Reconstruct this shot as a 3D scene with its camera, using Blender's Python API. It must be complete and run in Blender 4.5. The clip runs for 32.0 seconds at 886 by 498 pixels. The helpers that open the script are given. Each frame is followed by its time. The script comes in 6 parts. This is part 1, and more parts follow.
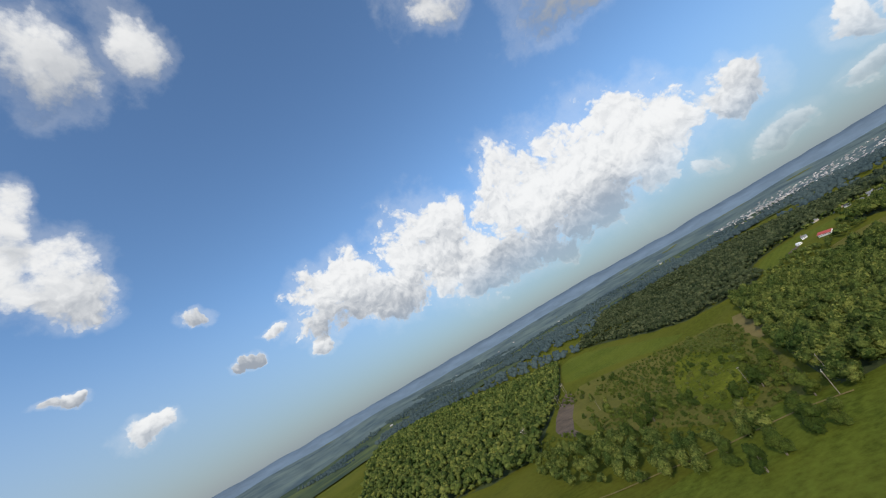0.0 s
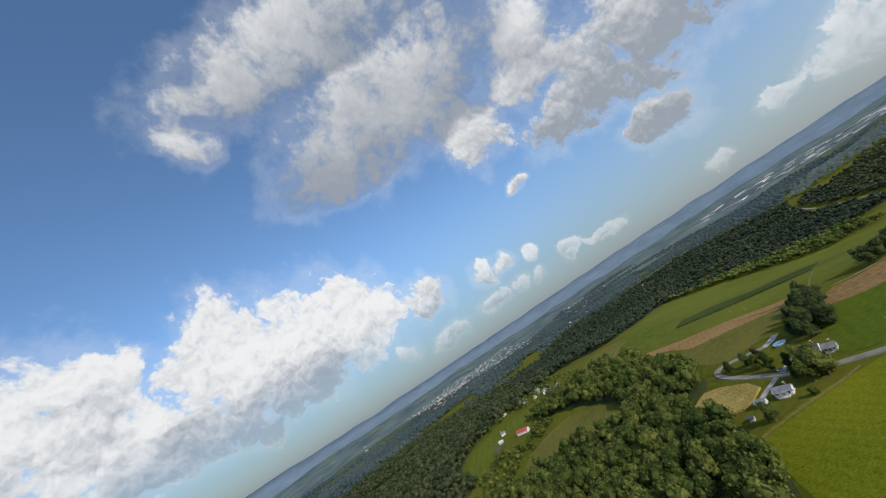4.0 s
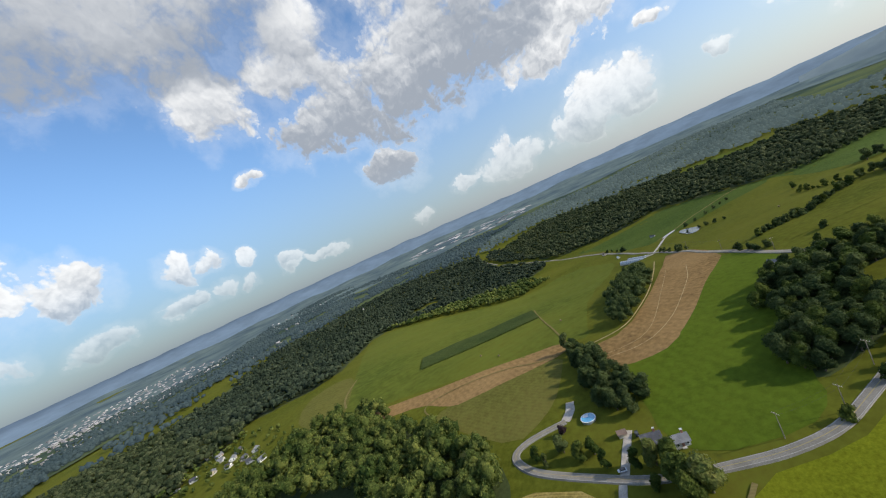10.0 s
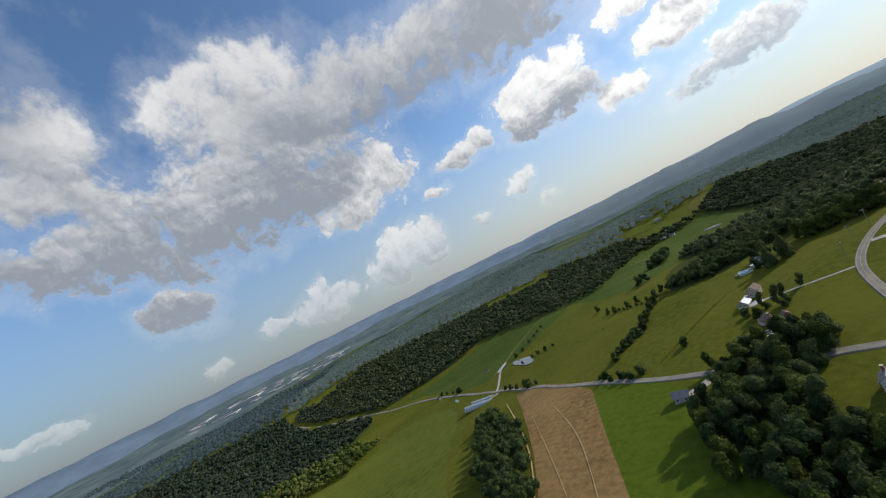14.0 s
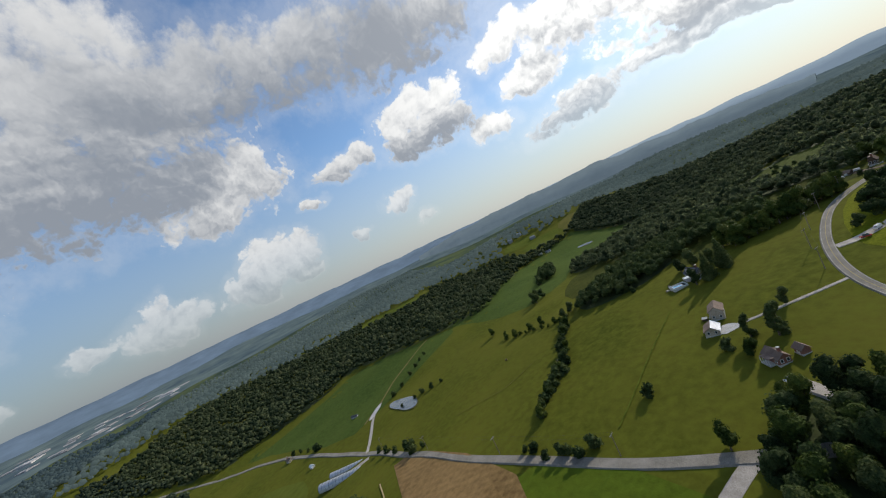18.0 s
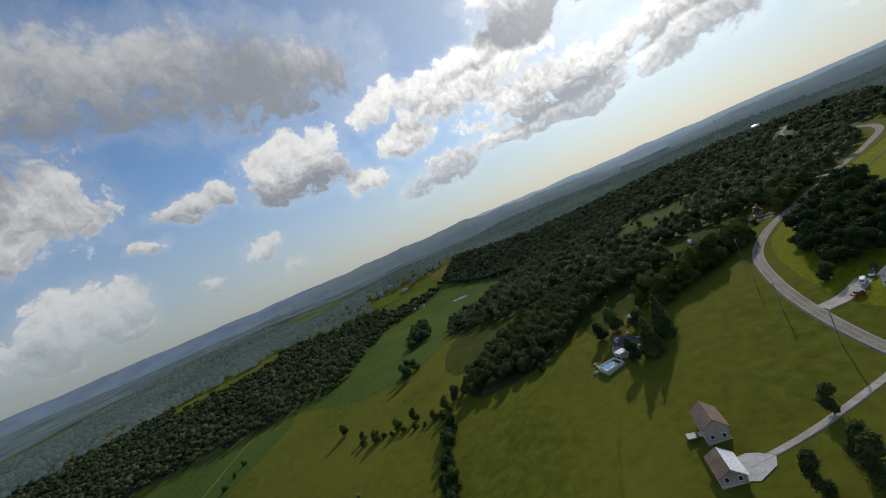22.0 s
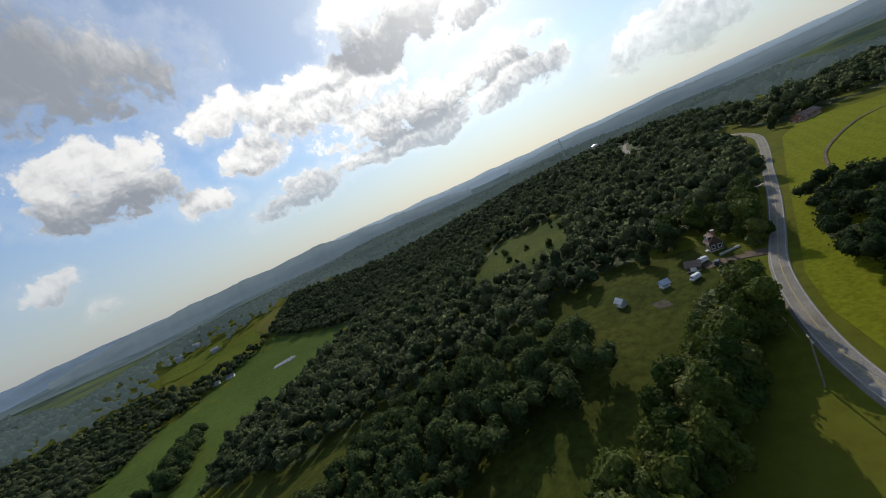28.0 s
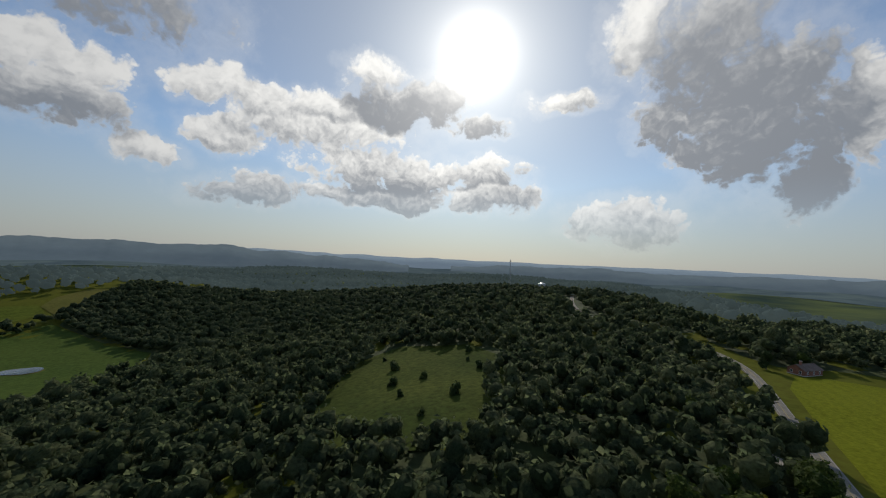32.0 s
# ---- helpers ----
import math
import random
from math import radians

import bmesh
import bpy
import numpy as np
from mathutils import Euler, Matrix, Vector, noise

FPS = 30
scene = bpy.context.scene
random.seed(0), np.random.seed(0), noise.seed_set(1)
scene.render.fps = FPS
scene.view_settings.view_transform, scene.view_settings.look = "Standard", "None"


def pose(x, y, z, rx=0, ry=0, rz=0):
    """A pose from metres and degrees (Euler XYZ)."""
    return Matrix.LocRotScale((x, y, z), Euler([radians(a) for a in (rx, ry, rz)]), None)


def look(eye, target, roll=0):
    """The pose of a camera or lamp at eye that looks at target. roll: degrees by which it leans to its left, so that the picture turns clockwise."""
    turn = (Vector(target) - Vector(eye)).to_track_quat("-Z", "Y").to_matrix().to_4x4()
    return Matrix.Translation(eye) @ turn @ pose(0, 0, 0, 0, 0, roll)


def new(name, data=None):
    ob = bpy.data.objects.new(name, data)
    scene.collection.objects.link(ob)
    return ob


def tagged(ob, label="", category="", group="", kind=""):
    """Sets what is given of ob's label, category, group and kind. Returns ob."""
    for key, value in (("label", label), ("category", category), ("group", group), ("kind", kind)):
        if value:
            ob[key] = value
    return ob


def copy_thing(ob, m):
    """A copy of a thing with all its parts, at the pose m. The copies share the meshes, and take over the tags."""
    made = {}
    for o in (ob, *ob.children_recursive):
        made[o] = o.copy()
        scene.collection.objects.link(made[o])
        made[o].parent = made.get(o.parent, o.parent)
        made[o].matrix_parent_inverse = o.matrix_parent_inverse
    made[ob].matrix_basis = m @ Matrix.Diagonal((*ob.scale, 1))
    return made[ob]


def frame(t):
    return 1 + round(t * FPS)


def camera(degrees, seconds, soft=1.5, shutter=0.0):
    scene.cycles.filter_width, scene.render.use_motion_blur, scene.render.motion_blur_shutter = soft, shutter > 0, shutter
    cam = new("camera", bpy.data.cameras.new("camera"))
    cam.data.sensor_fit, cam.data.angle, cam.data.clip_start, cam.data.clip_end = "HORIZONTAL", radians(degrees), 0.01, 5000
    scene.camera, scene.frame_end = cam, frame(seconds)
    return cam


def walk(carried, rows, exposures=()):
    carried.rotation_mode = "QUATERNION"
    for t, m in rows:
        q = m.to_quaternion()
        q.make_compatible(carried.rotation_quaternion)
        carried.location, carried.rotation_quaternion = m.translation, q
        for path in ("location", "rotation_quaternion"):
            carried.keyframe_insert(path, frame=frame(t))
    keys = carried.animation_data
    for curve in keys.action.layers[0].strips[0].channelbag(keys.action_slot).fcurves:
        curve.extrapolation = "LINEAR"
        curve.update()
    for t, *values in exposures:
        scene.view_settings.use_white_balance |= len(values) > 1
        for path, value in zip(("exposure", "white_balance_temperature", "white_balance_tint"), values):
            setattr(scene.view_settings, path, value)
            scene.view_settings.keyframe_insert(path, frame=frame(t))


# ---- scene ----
cam = camera(101.55, 32.0, soft=1.1)
# seconds, place in metres, turn in degrees as pose() takes it
PATH = [
    (0.0, -64.77, -124.29, 71.64, 108.02, 28.77, 27.92),
    (0.5, -63.16, -105.17, 74.43, 110.40, 30.06, 25.50),
    (1.0, -61.50, -86.07, 77.20, 110.16, 29.88, 19.85),
    (1.5, -59.80, -66.94, 79.94, 109.47, 29.25, 13.83),
    (2.0, -58.02, -47.84, 82.67, 109.12, 30.12, 8.76),
    (2.5, -56.06, -28.88, 85.38, 109.53, 31.47, 1.94),
    (3.0, -53.78, -10.24, 88.12, 111.99, 32.30, -2.33),
    (3.5, -51.00, 7.98, 90.98, 109.85, 35.27, -11.21),
    (4.0, -47.37, 25.49, 94.03, 108.55, 32.09, -20.91),
    (4.5, -42.74, 42.10, 97.34, 108.21, 32.02, -27.46),
    (6.5, -20.08, 104.51, 111.47, 102.69, 30.30, -59.66),
    (7.0, -13.17, 109.01, 114.00, 100.55, 16.40, -59.37),
    (7.5, -5.12, 113.93, 114.65, 91.50, 6.13, -63.12),
    (8.0, 2.63, 118.97, 115.91, 91.12, 1.01, -64.92),
    (8.5, 10.91, 124.47, 117.52, 91.39, 0.80, -64.73),
    (9.0, 19.69, 130.72, 117.06, 81.52, 15.23, -65.01),
    (9.5, 29.54, 136.99, 114.83, 64.64, 22.22, -71.32),
    (10.0, 39.19, 142.63, 111.87, 86.33, 24.52, -70.17),
    (10.5, 50.36, 146.95, 111.96, 96.49, 25.55, -77.35),
    (11.0, 63.17, 150.84, 111.84, 96.71, 27.17, -80.25),
    (11.5, 77.38, 152.61, 111.85, 94.75, 27.13, -83.89),
    (12.0, 91.44, 154.19, 111.05, 85.32, 24.33, -86.98),
    (12.5, 105.70, 155.82, 107.90, 74.61, 22.28, -89.30),
    (13.0, 119.77, 157.77, 105.15, 81.45, 21.87, -93.89),
    (13.5, 134.03, 160.05, 105.21, 92.87, 24.13, -97.02),
    (14.0, 148.25, 159.97, 105.86, 94.88, 26.68, -101.06),
    (14.5, 162.37, 158.33, 106.28, 94.21, 26.18, -103.86),
    (16.5, 214.47, 143.36, 98.74, 90.74, 24.52, -114.28),
    (17.0, 225.76, 137.44, 98.56, 92.51, 25.22, -116.84),
    (17.5, 236.78, 131.21, 98.91, 92.06, 25.51, -119.31),
    (18.0, 247.48, 123.93, 98.83, 88.08, 25.55, -122.32),
    (18.5, 258.29, 115.85, 97.82, 85.50, 24.71, -125.96),
    (19.0, 268.46, 108.27, 96.47, 86.02, 23.47, -127.92),
    (19.5, 277.77, 100.03, 95.07, 88.24, 26.08, -130.68),
    (20.0, 286.52, 91.30, 93.95, 89.29, 25.08, -133.52),
    (20.5, 294.54, 82.30, 92.84, 87.80, 24.80, -136.31),
    (21.0, 301.61, 73.52, 91.59, 87.87, 24.56, -139.00),
    (21.5, 308.23, 64.73, 90.44, 86.99, 24.44, -140.39),
    (22.0, 314.42, 55.48, 88.72, 87.31, 23.46, -143.93),
    (22.5, 319.58, 45.70, 87.14, 89.58, 24.33, -146.34),
    (23.0, 324.03, 35.75, 86.41, 89.77, 24.37, -148.69),
    (23.5, 327.90, 25.88, 85.17, 87.58, 23.83, -150.76),
    (24.0, 331.64, 15.84, 83.87, 87.58, 24.90, -151.76),
    (24.5, 334.76, 5.84, 82.11, 84.98, 23.71, -154.17),
    (25.0, 337.45, -4.66, 80.37, 88.22, 22.98, -155.22),
    (25.5, 340.28, -15.78, 79.28, 88.69, 23.15, -158.88),
    (27.5, 343.59, -75.04, 79.76, 89.67, 25.25, -164.08),
    (28.0, 346.07, -85.92, 78.63, 81.15, 24.40, -167.26),
    (28.5, 348.08, -96.78, 77.52, 82.14, 22.55, -168.83),
    (29.0, 348.96, -107.98, 76.07, 85.16, 21.84, -169.97),
    (29.5, 349.03, -119.04, 75.61, 88.81, 22.07, -171.33),
    (30.0, 348.09, -129.76, 76.35, 89.22, 22.31, -172.19),
    (30.5, 347.28, -140.77, 76.09, 85.53, 22.79, -174.17),
    (31.0, 346.60, -151.57, 75.05, 82.10, 22.18, -174.32),
    (31.5, 347.36, -161.31, 74.53, 91.45, 3.01, -175.93),
    (32.0, 347.75, -169.84, 74.88, 91.79, -2.71, -176.51),
]
EXPOSURES = [(0.0, 0.12), (4.0, 0.05), (7.0, 0.0), (8.0, 0.1), (8.7, 0.15), (9.0, 0.32), (9.5, 0.95), (10.0, 0.28), (11.0, 0.08), (12.0, 0.2), (12.5, 0.5), (13.0, 0.34), (14.0, -0.06), (17.0, -0.15), (19.0, -0.12), (23.0, -0.5), (25.0, -0.45), (28.0, -0.28), (30.0, -0.55), (31.0, -0.5), (32.0, -0.75)]
walk(cam, [(row[0], pose(*row[1:])) for row in PATH], EXPOSURES)

# ---------------------------------------------------------------- sky and sun
SUN_AZ, SUN_EL = 180.5, 30.0


def heading(az, el):
    """Unit direction from a compass angle (0 along +y, clockwise) and a height angle, in degrees."""
    a, e = radians(az), radians(el)
    return Vector((math.sin(a) * math.cos(e), math.cos(a) * math.cos(e), math.sin(e)))


# cumulus clouds by sector: compass angle, height angle, half width, half height (degrees), greyness
CLOUDS_WEST = [
    (-70.8, 35.8, 1.4, 3.4, 0.05), (-69.8, 16.2, 2.0, 0.6, 0.50), (-69.7, 29.8, 4.2, 3.8, 0.15), (-67.9, 26.3, 3.4, 2.3, 0.35), (-65.2, 51.9, 3.4, 4.6, 0.55),
    (-64.2, 10.3, 2.4, 1.4, 0.40), (-56.6, 20.4, 1.8, 0.8, 0.50), (-53.9, 13.2, 1.2, 0.7, 0.85), (-52.1, 54.7, 2.5, 4.2, 0.20), (-51.4, 13.7, 1.7, 0.9, 0.95),
    (-47.1, 16.0, 1.7, 0.9, 0.20), (-42.1, 10.3, 1.8, 1.3, 0.30), (-40.1, 18.4, 3.3, 3.8, 0.05), (-38.8, 14.2, 5.0, 2.6, 0.50), (-34.7, 14.9, 3.7, 2.9, 0.30),
    (-34.4, 19.1, 2.8, 3.7, 0.05), (-28.7, 13.1, 4.9, 3.5, 0.40),
]
CLOUDS_NORTH = [
    (-22.0, 18.2, 5.8, 5.4, 0.10), (-18.8, 20.4, 4.0, 3.2, 0.00), (-16.2, 12.0, 6.2, 6.0, 0.10), (-12.1, 8.8, 5.1, 3.0, 0.60), (-3.3, 17.0, 7.6, 7.6, 0.05),
    (-1.8, 9.0, 10.6, 3.7, 0.75), (-1.5, 5.2, 2.2, 1.6, 0.40), (2.0, 44.2, 2.7, 2.8, 0.35),
]
CLOUDS_NORTH_EAST = [
    (6.8, 14.1, 8.0, 7.6, 0.10), (13.0, 49.4, 7.9, 2.8, 0.40), (13.9, 12.7, 5.9, 5.7, 0.10), (18.1, 5.6, 2.0, 1.2, 0.40), (22.4, 34.7, 7.9, 4.3, 0.85),
    (24.8, 11.0, 3.4, 2.9, 0.35), (25.2, 4.0, 2.9, 1.4, 0.40), (29.9, 51.5, 15.2, 4.9, 0.55), (32.6, 4.3, 1.9, 0.8, 0.40), (32.8, 4.2, 2.5, 1.4, 0.20),
    (34.3, 9.0, 2.3, 1.9, 0.35), (37.6, 39.3, 13.7, 7.8, 0.65), (37.7, 4.2, 1.8, 1.1, 0.25), (37.7, 8.6, 1.8, 1.3, 0.40), (41.3, 3.8, 1.5, 0.8, 0.30),
    (42.4, 7.2, 1.5, 1.4, 0.20),
]
CLOUDS_EAST = [
    (46.8, 27.5, 4.7, 4.8, 0.30), (47.7, 4.5, 0.9, 1.2, 0.20), (47.7, 16.7, 1.3, 0.9, 0.30), (48.0, 4.9, 1.0, 0.7, 0.15), (50.7, 4.2, 1.5, 0.6, 0.30),
    (53.1, 4.0, 1.8, 0.9, 0.20), (59.4, 29.4, 4.8, 4.2, 0.40), (61.5, 33.4, 3.3, 3.8, 0.35), (63.2, 20.5, 8.5, 3.9, 0.85), (63.8, 26.0, 1.7, 2.2, 0.05),
    (66.7, 2.7, 1.8, 0.8, 0.30), (67.1, 11.5, 3.7, 3.2, 0.90), (75.6, 5.1, 2.0, 1.2, 0.15), (77.5, 35.9, 5.4, 3.2, 0.10), (78.1, 23.6, 12.7, 6.8, 0.80),
    (83.0, 5.2, 3.8, 2.1, 0.20), (83.2, 6.1, 2.0, 2.7, 0.20), (86.1, 5.3, 2.3, 1.6, 0.20), (87.2, 37.3, 4.6, 2.7, 0.10), (88.9, 30.7, 10.4, 7.7, 0.50),
]
CLOUDS_SOUTH_EAST = [
    (94.5, 19.5, 8.8, 4.8, 0.35), (95.4, 4.9, 4.3, 1.9, 0.45), (98.6, 7.3, 4.1, 3.6, 0.20), (98.9, 30.7, 7.3, 2.9, 0.65), (103.0, 7.1, 2.6, 2.3, 0.20),
    (103.0, 4.3, 2.2, 1.1, 0.45), (107.0, 11.9, 1.7, 0.9, 0.35), (110.5, 32.0, 16.6, 4.8, 0.75), (111.4, 15.2, 3.3, 1.5, 0.50), (111.5, 6.5, 0.9, 0.6, 0.30),
    (115.0, 16.7, 3.4, 1.8, 0.40), (118.6, 8.6, 3.0, 1.4, 0.20), (123.0, 4.7, 1.6, 0.9, 0.30), (127.1, 19.1, 6.2, 2.7, 0.10), (127.4, 15.1, 6.6, 2.5, 0.70),
]
CLOUDS_SOUTH = [
    (129.0, 28.8, 10.5, 4.1, 0.70), (136.6, 12.3, 3.5, 1.7, 0.20), (141.8, 21.9, 4.9, 2.2, 0.10), (144.7, 15.9, 4.4, 2.0, 0.20), (148.4, 8.9, 7.1, 2.4, 0.70),
    (149.1, 21.2, 4.2, 1.8, 0.10), (157.5, 19.2, 10.2, 2.9, 0.25), (158.2, 22.0, 4.8, 1.6, 0.10), (160.0, 9.2, 3.3, 1.5, 0.40), (164.3, 27.7, 3.6, 1.6, 0.15),
]
CLOUDS_SUNWARD = [
    (165.8, 13.9, 9.9, 3.4, 0.50), (167.4, 9.4, 5.1, 1.9, 0.60), (169.3, 23.8, 6.4, 3.1, 0.85), (170.3, 9.6, 5.3, 2.1, 0.60), (173.1, 24.4, 4.9, 1.7, 0.40),
    (181.4, 20.2, 4.1, 1.2, 0.90), (181.4, 13.8, 6.7, 2.3, 0.55), (182.4, 10.0, 8.3, 2.4, 0.65), (194.3, 23.3, 4.5, 1.3, 0.30), (203.3, 30.6, 3.5, 3.5, 0.20),
    (203.3, 6.1, 7.7, 3.2, 0.50), (207.8, 19.9, 3.6, 3.1, 0.80), (212.0, 27.5, 5.1, 5.9, 0.80), (212.5, 15.7, 3.9, 2.5, 0.40), (217.7, 18.9, 5.9, 8.6, 0.95),
    (221.2, 10.2, 2.8, 3.2, 0.95), (226.1, 18.0, 2.3, 5.6, 0.30),
]


def make_world():
    world = bpy.data.worlds.new("sky")
    scene.world = world
    world.use_nodes = True
    nodes, links = world.node_tree.nodes, world.node_tree.links
    nodes.clear()

    def node(kind, **settings):
        made = nodes.new(kind)
        for key, value in settings.items():
            if key == "operation":
                made.operation = value
            elif key == "blend_type":
                made.blend_type = value
        return made

    def feed(socket, value):
        if isinstance(value, bpy.types.NodeSocket):
            links.new(value, socket)
        else:
            socket.default_value = value

    def calc(operation, a, b=0.0, c=0.0):
        made = node("ShaderNodeMath", operation=operation)
        for socket, value in zip(made.inputs, (a, b, c)):
            feed(socket, value)
        return made.outputs[0]

    def vec(operation, a, b):
        made = node("ShaderNodeVectorMath", operation=operation)
        feed(made.inputs[0], a)
        feed(made.inputs[1], b)
        return made

    def fade(value, low, high):
        made = nodes.new("ShaderNodeMapRange")
        made.interpolation_type = "SMOOTHSTEP"
        feed(made.inputs[0], value)
        made.inputs[1].default_value, made.inputs[2].default_value = low, high
        return made.outputs[0]

    def blend(factor, a, b):
        made = nodes.new("ShaderNodeMix")
        made.data_type = "RGBA"
        feed(made.inputs[0], factor)
        feed(made.inputs[6], a)
        feed(made.inputs[7], b)
        return made.outputs[2]

    way = nodes.new("ShaderNodeTexCoord").outputs["Generated"]

    def puff(scale, detail, rough, at=None):
        made = nodes.new("ShaderNodeTexNoise")
        feed(made.inputs["Vector"], at or way)
        made.inputs["Scale"].default_value, made.inputs["Detail"].default_value, made.inputs["Roughness"].default_value = scale, detail, rough
        return made

    def billow(scale, at):
        made = nodes.new("ShaderNodeTexVoronoi")
        made.feature = "SMOOTH_F1"
        feed(made.inputs["Vector"], at)
        made.inputs["Scale"].default_value, made.inputs["Smoothness"].default_value = scale, 0.25
        return made.outputs["Distance"]

    def swirl(scale, detail, rough, reach):
        turned = vec("SUBTRACT", puff(scale, detail, rough).outputs["Color"], (0.5, 0.5, 0.5)).outputs[0]
        return vec("MULTIPLY", turned, reach).outputs[0]

    # three scales of swirl pull the smooth outlines into cauliflower heads
    bent = vec("ADD", way, swirl(5.0, 3.0, 0.5, (0.12, 0.12, 0.10))).outputs[0]
    bent = vec("ADD", bent, swirl(19.0, 4.0, 0.55, (0.05, 0.05, 0.045))).outputs[0]
    curled = vec("ADD", bent, swirl(70.0, 4.0, 0.6, (0.014, 0.014, 0.014))).outputs[0]
    body = shade = None
    for az, el, wide, high, tone in CLOUDS_WEST + CLOUDS_NORTH + CLOUDS_NORTH_EAST + CLOUDS_EAST + CLOUDS_SOUTH_EAST + CLOUDS_SOUTH + CLOUDS_SUNWARD:
        ahead = heading(az, el)
        right = heading(az + 90, 0)
        up = right.cross(ahead)
        grow = 1.42 if el > 18 else 1.26
        wide, high = radians(wide) * grow, radians(high) * grow
        x = vec("DOT_PRODUCT", bent, tuple(right / wide)).outputs[1]
        level = vec("DOT_PRODUCT", bent, tuple(up / high)).outputs[1]
        front = vec("DOT_PRODUCT", way, tuple(ahead)).outputs[1]
        blob = calc("SUBTRACT", front, calc("MULTIPLY_ADD", x, x, calc("MULTIPLY", level, level)))
        # flat undersides are grey, tops and thin rims are lit
        dark = calc("MULTIPLY", calc("MAXIMUM", calc("MINIMUM", calc("MULTIPLY_ADD", blob, 1.5, 0.55), 1.0), 0.0), calc("MULTIPLY_ADD", level, -0.5, tone + 0.0))
        body = blob if body is None else calc("SMOOTH_MAX", body, blob, 0.6)
        shade = dark if shade is None else calc("SMOOTH_MAX", shade, dark, 0.15)

    def lumps(at):
        first = calc("MULTIPLY_ADD", billow(13.0, at), -0.75, 0.32)
        second = calc("MULTIPLY_ADD", billow(34.0, at), -0.5, 0.21)
        return calc("ADD", calc("ADD", first, second), calc("MULTIPLY_ADD", billow(85.0, at), -0.32, 0.13))

    height = nodes.new("ShaderNodeSeparateXYZ")
    links.new(way, height.inputs[0])
    over = fade(height.outputs[2], 0.30, 0.62)
    bumps = lumps(curled)
    # lit side of each billow: thinner cloud towards the light above it
    slope = calc("SUBTRACT", bumps, lumps(vec("ADD", curled, (0.0, -0.008, 0.014)).outputs[0]))
    wisps = calc("MULTIPLY_ADD", puff(15.0, 8.0, 0.62).outputs[0], 1.3, -0.66)
    ragged = calc("ADD", calc("MULTIPLY", wisps, calc("MULTIPLY_ADD", over, 0.5, 1.0)), calc("MULTIPLY", bumps, calc("MULTIPLY_ADD", over, -0.55, 1.0)))
    density = calc("ADD", body, ragged)
    edge = calc("MULTIPLY_ADD", over, 0.5, 0.42)
    cover = fade(calc("DIVIDE", density, edge), 0.0, 1.0)
    # thin vapour round the solid heads
    cover = calc("MAXIMUM", cover, calc("MULTIPLY", fade(calc("MULTIPLY_ADD", wisps, 1.8, body), -0.55, 0.6), 0.22))
    broad = puff(5.5, 4.0, 0.5)
    dim = calc("ADD", calc("MULTIPLY", shade, 1.22), calc("MULTIPLY_ADD", broad.outputs[0], 0.9, -0.43))
    dim = calc("ADD", dim, calc("MULTIPLY", calc("MULTIPLY_ADD", puff(24.0, 5.0, 0.6).outputs[0], 0.4, -0.2), calc("MULTIPLY_ADD", over, -0.7, 1.0)))
    dim = calc("SUBTRACT", dim, calc("MULTIPLY", slope, calc("MULTIPLY_ADD", over, -0.6, 0.8)))
    dim = calc("MULTIPLY", dim, fade(density, -0.15, 0.5))
    grey = fade(dim, -0.12, 1.3)
    # sky with haze towards the horizon
    sky = nodes.new("ShaderNodeTexSky")
    sky.sky_type = "NISHITA"
    sky.sun_disc = False
    sky.sun_elevation, sky.sun_rotation = radians(SUN_EL), radians(SUN_AZ)
    sky.air_density, sky.dust_density, sky.ozone_density, sky.altitude = 1.0, 0.6, 1.2, 300
    sun_way = vec("DOT_PRODUCT", way, tuple(heading(SUN_AZ, SUN_EL))).outputs[1]
    near_sun = calc("POWER", calc("MAXIMUM", sun_way, 0.0), 3.6)
    toward = calc("MAXIMUM", sun_way, 0.0)
    glare = calc("ADD", calc("POWER", toward, 420.0), calc("MULTIPLY", calc("POWER", toward, 60.0), 0.22))
    clear = vec("MULTIPLY", sky.outputs[0], SKY_STRENGTH)
    bright = blend(near_sun, CLOUD_LIGHT, CLOUD_NEAR_SUN)
    white = blend(grey, bright, blend(near_sun, CLOUD_SHADE, CLOUD_SHADE_SUN))
    haze = fade(height.outputs[2], 0.42, -0.06)
    haze_tone = blend(calc("POWER", calc("MULTIPLY_ADD", sun_way, 0.5, 0.5), 1.8), HAZE_FAR, HAZE_SUN)
    milk = calc("MULTIPLY", calc("POWER", toward, 3.0), 0.5)
    mixed = blend(calc("MAXIMUM", calc("MULTIPLY", haze, 0.9), milk), clear.outputs[0], haze_tone)
    veil = calc("SUBTRACT", 0.95, calc("MULTIPLY", fade(height.outputs[2], 0.22, 0.0), 0.68))
    mixed = blend(calc("MULTIPLY", cover, veil), mixed, white)
    mixed_sun = blend(calc("MINIMUM", calc("MULTIPLY", glare, 1.0), 1.0), mixed, (3.2, 3.12, 2.98, 1))
    back = nodes.new("ShaderNodeBackground")
    links.new(mixed_sun, back.inputs[0])
    back.inputs[1].default_value = 1.0
    links.new(back.outputs[0], nodes.new("ShaderNodeOutputWorld").inputs[0])


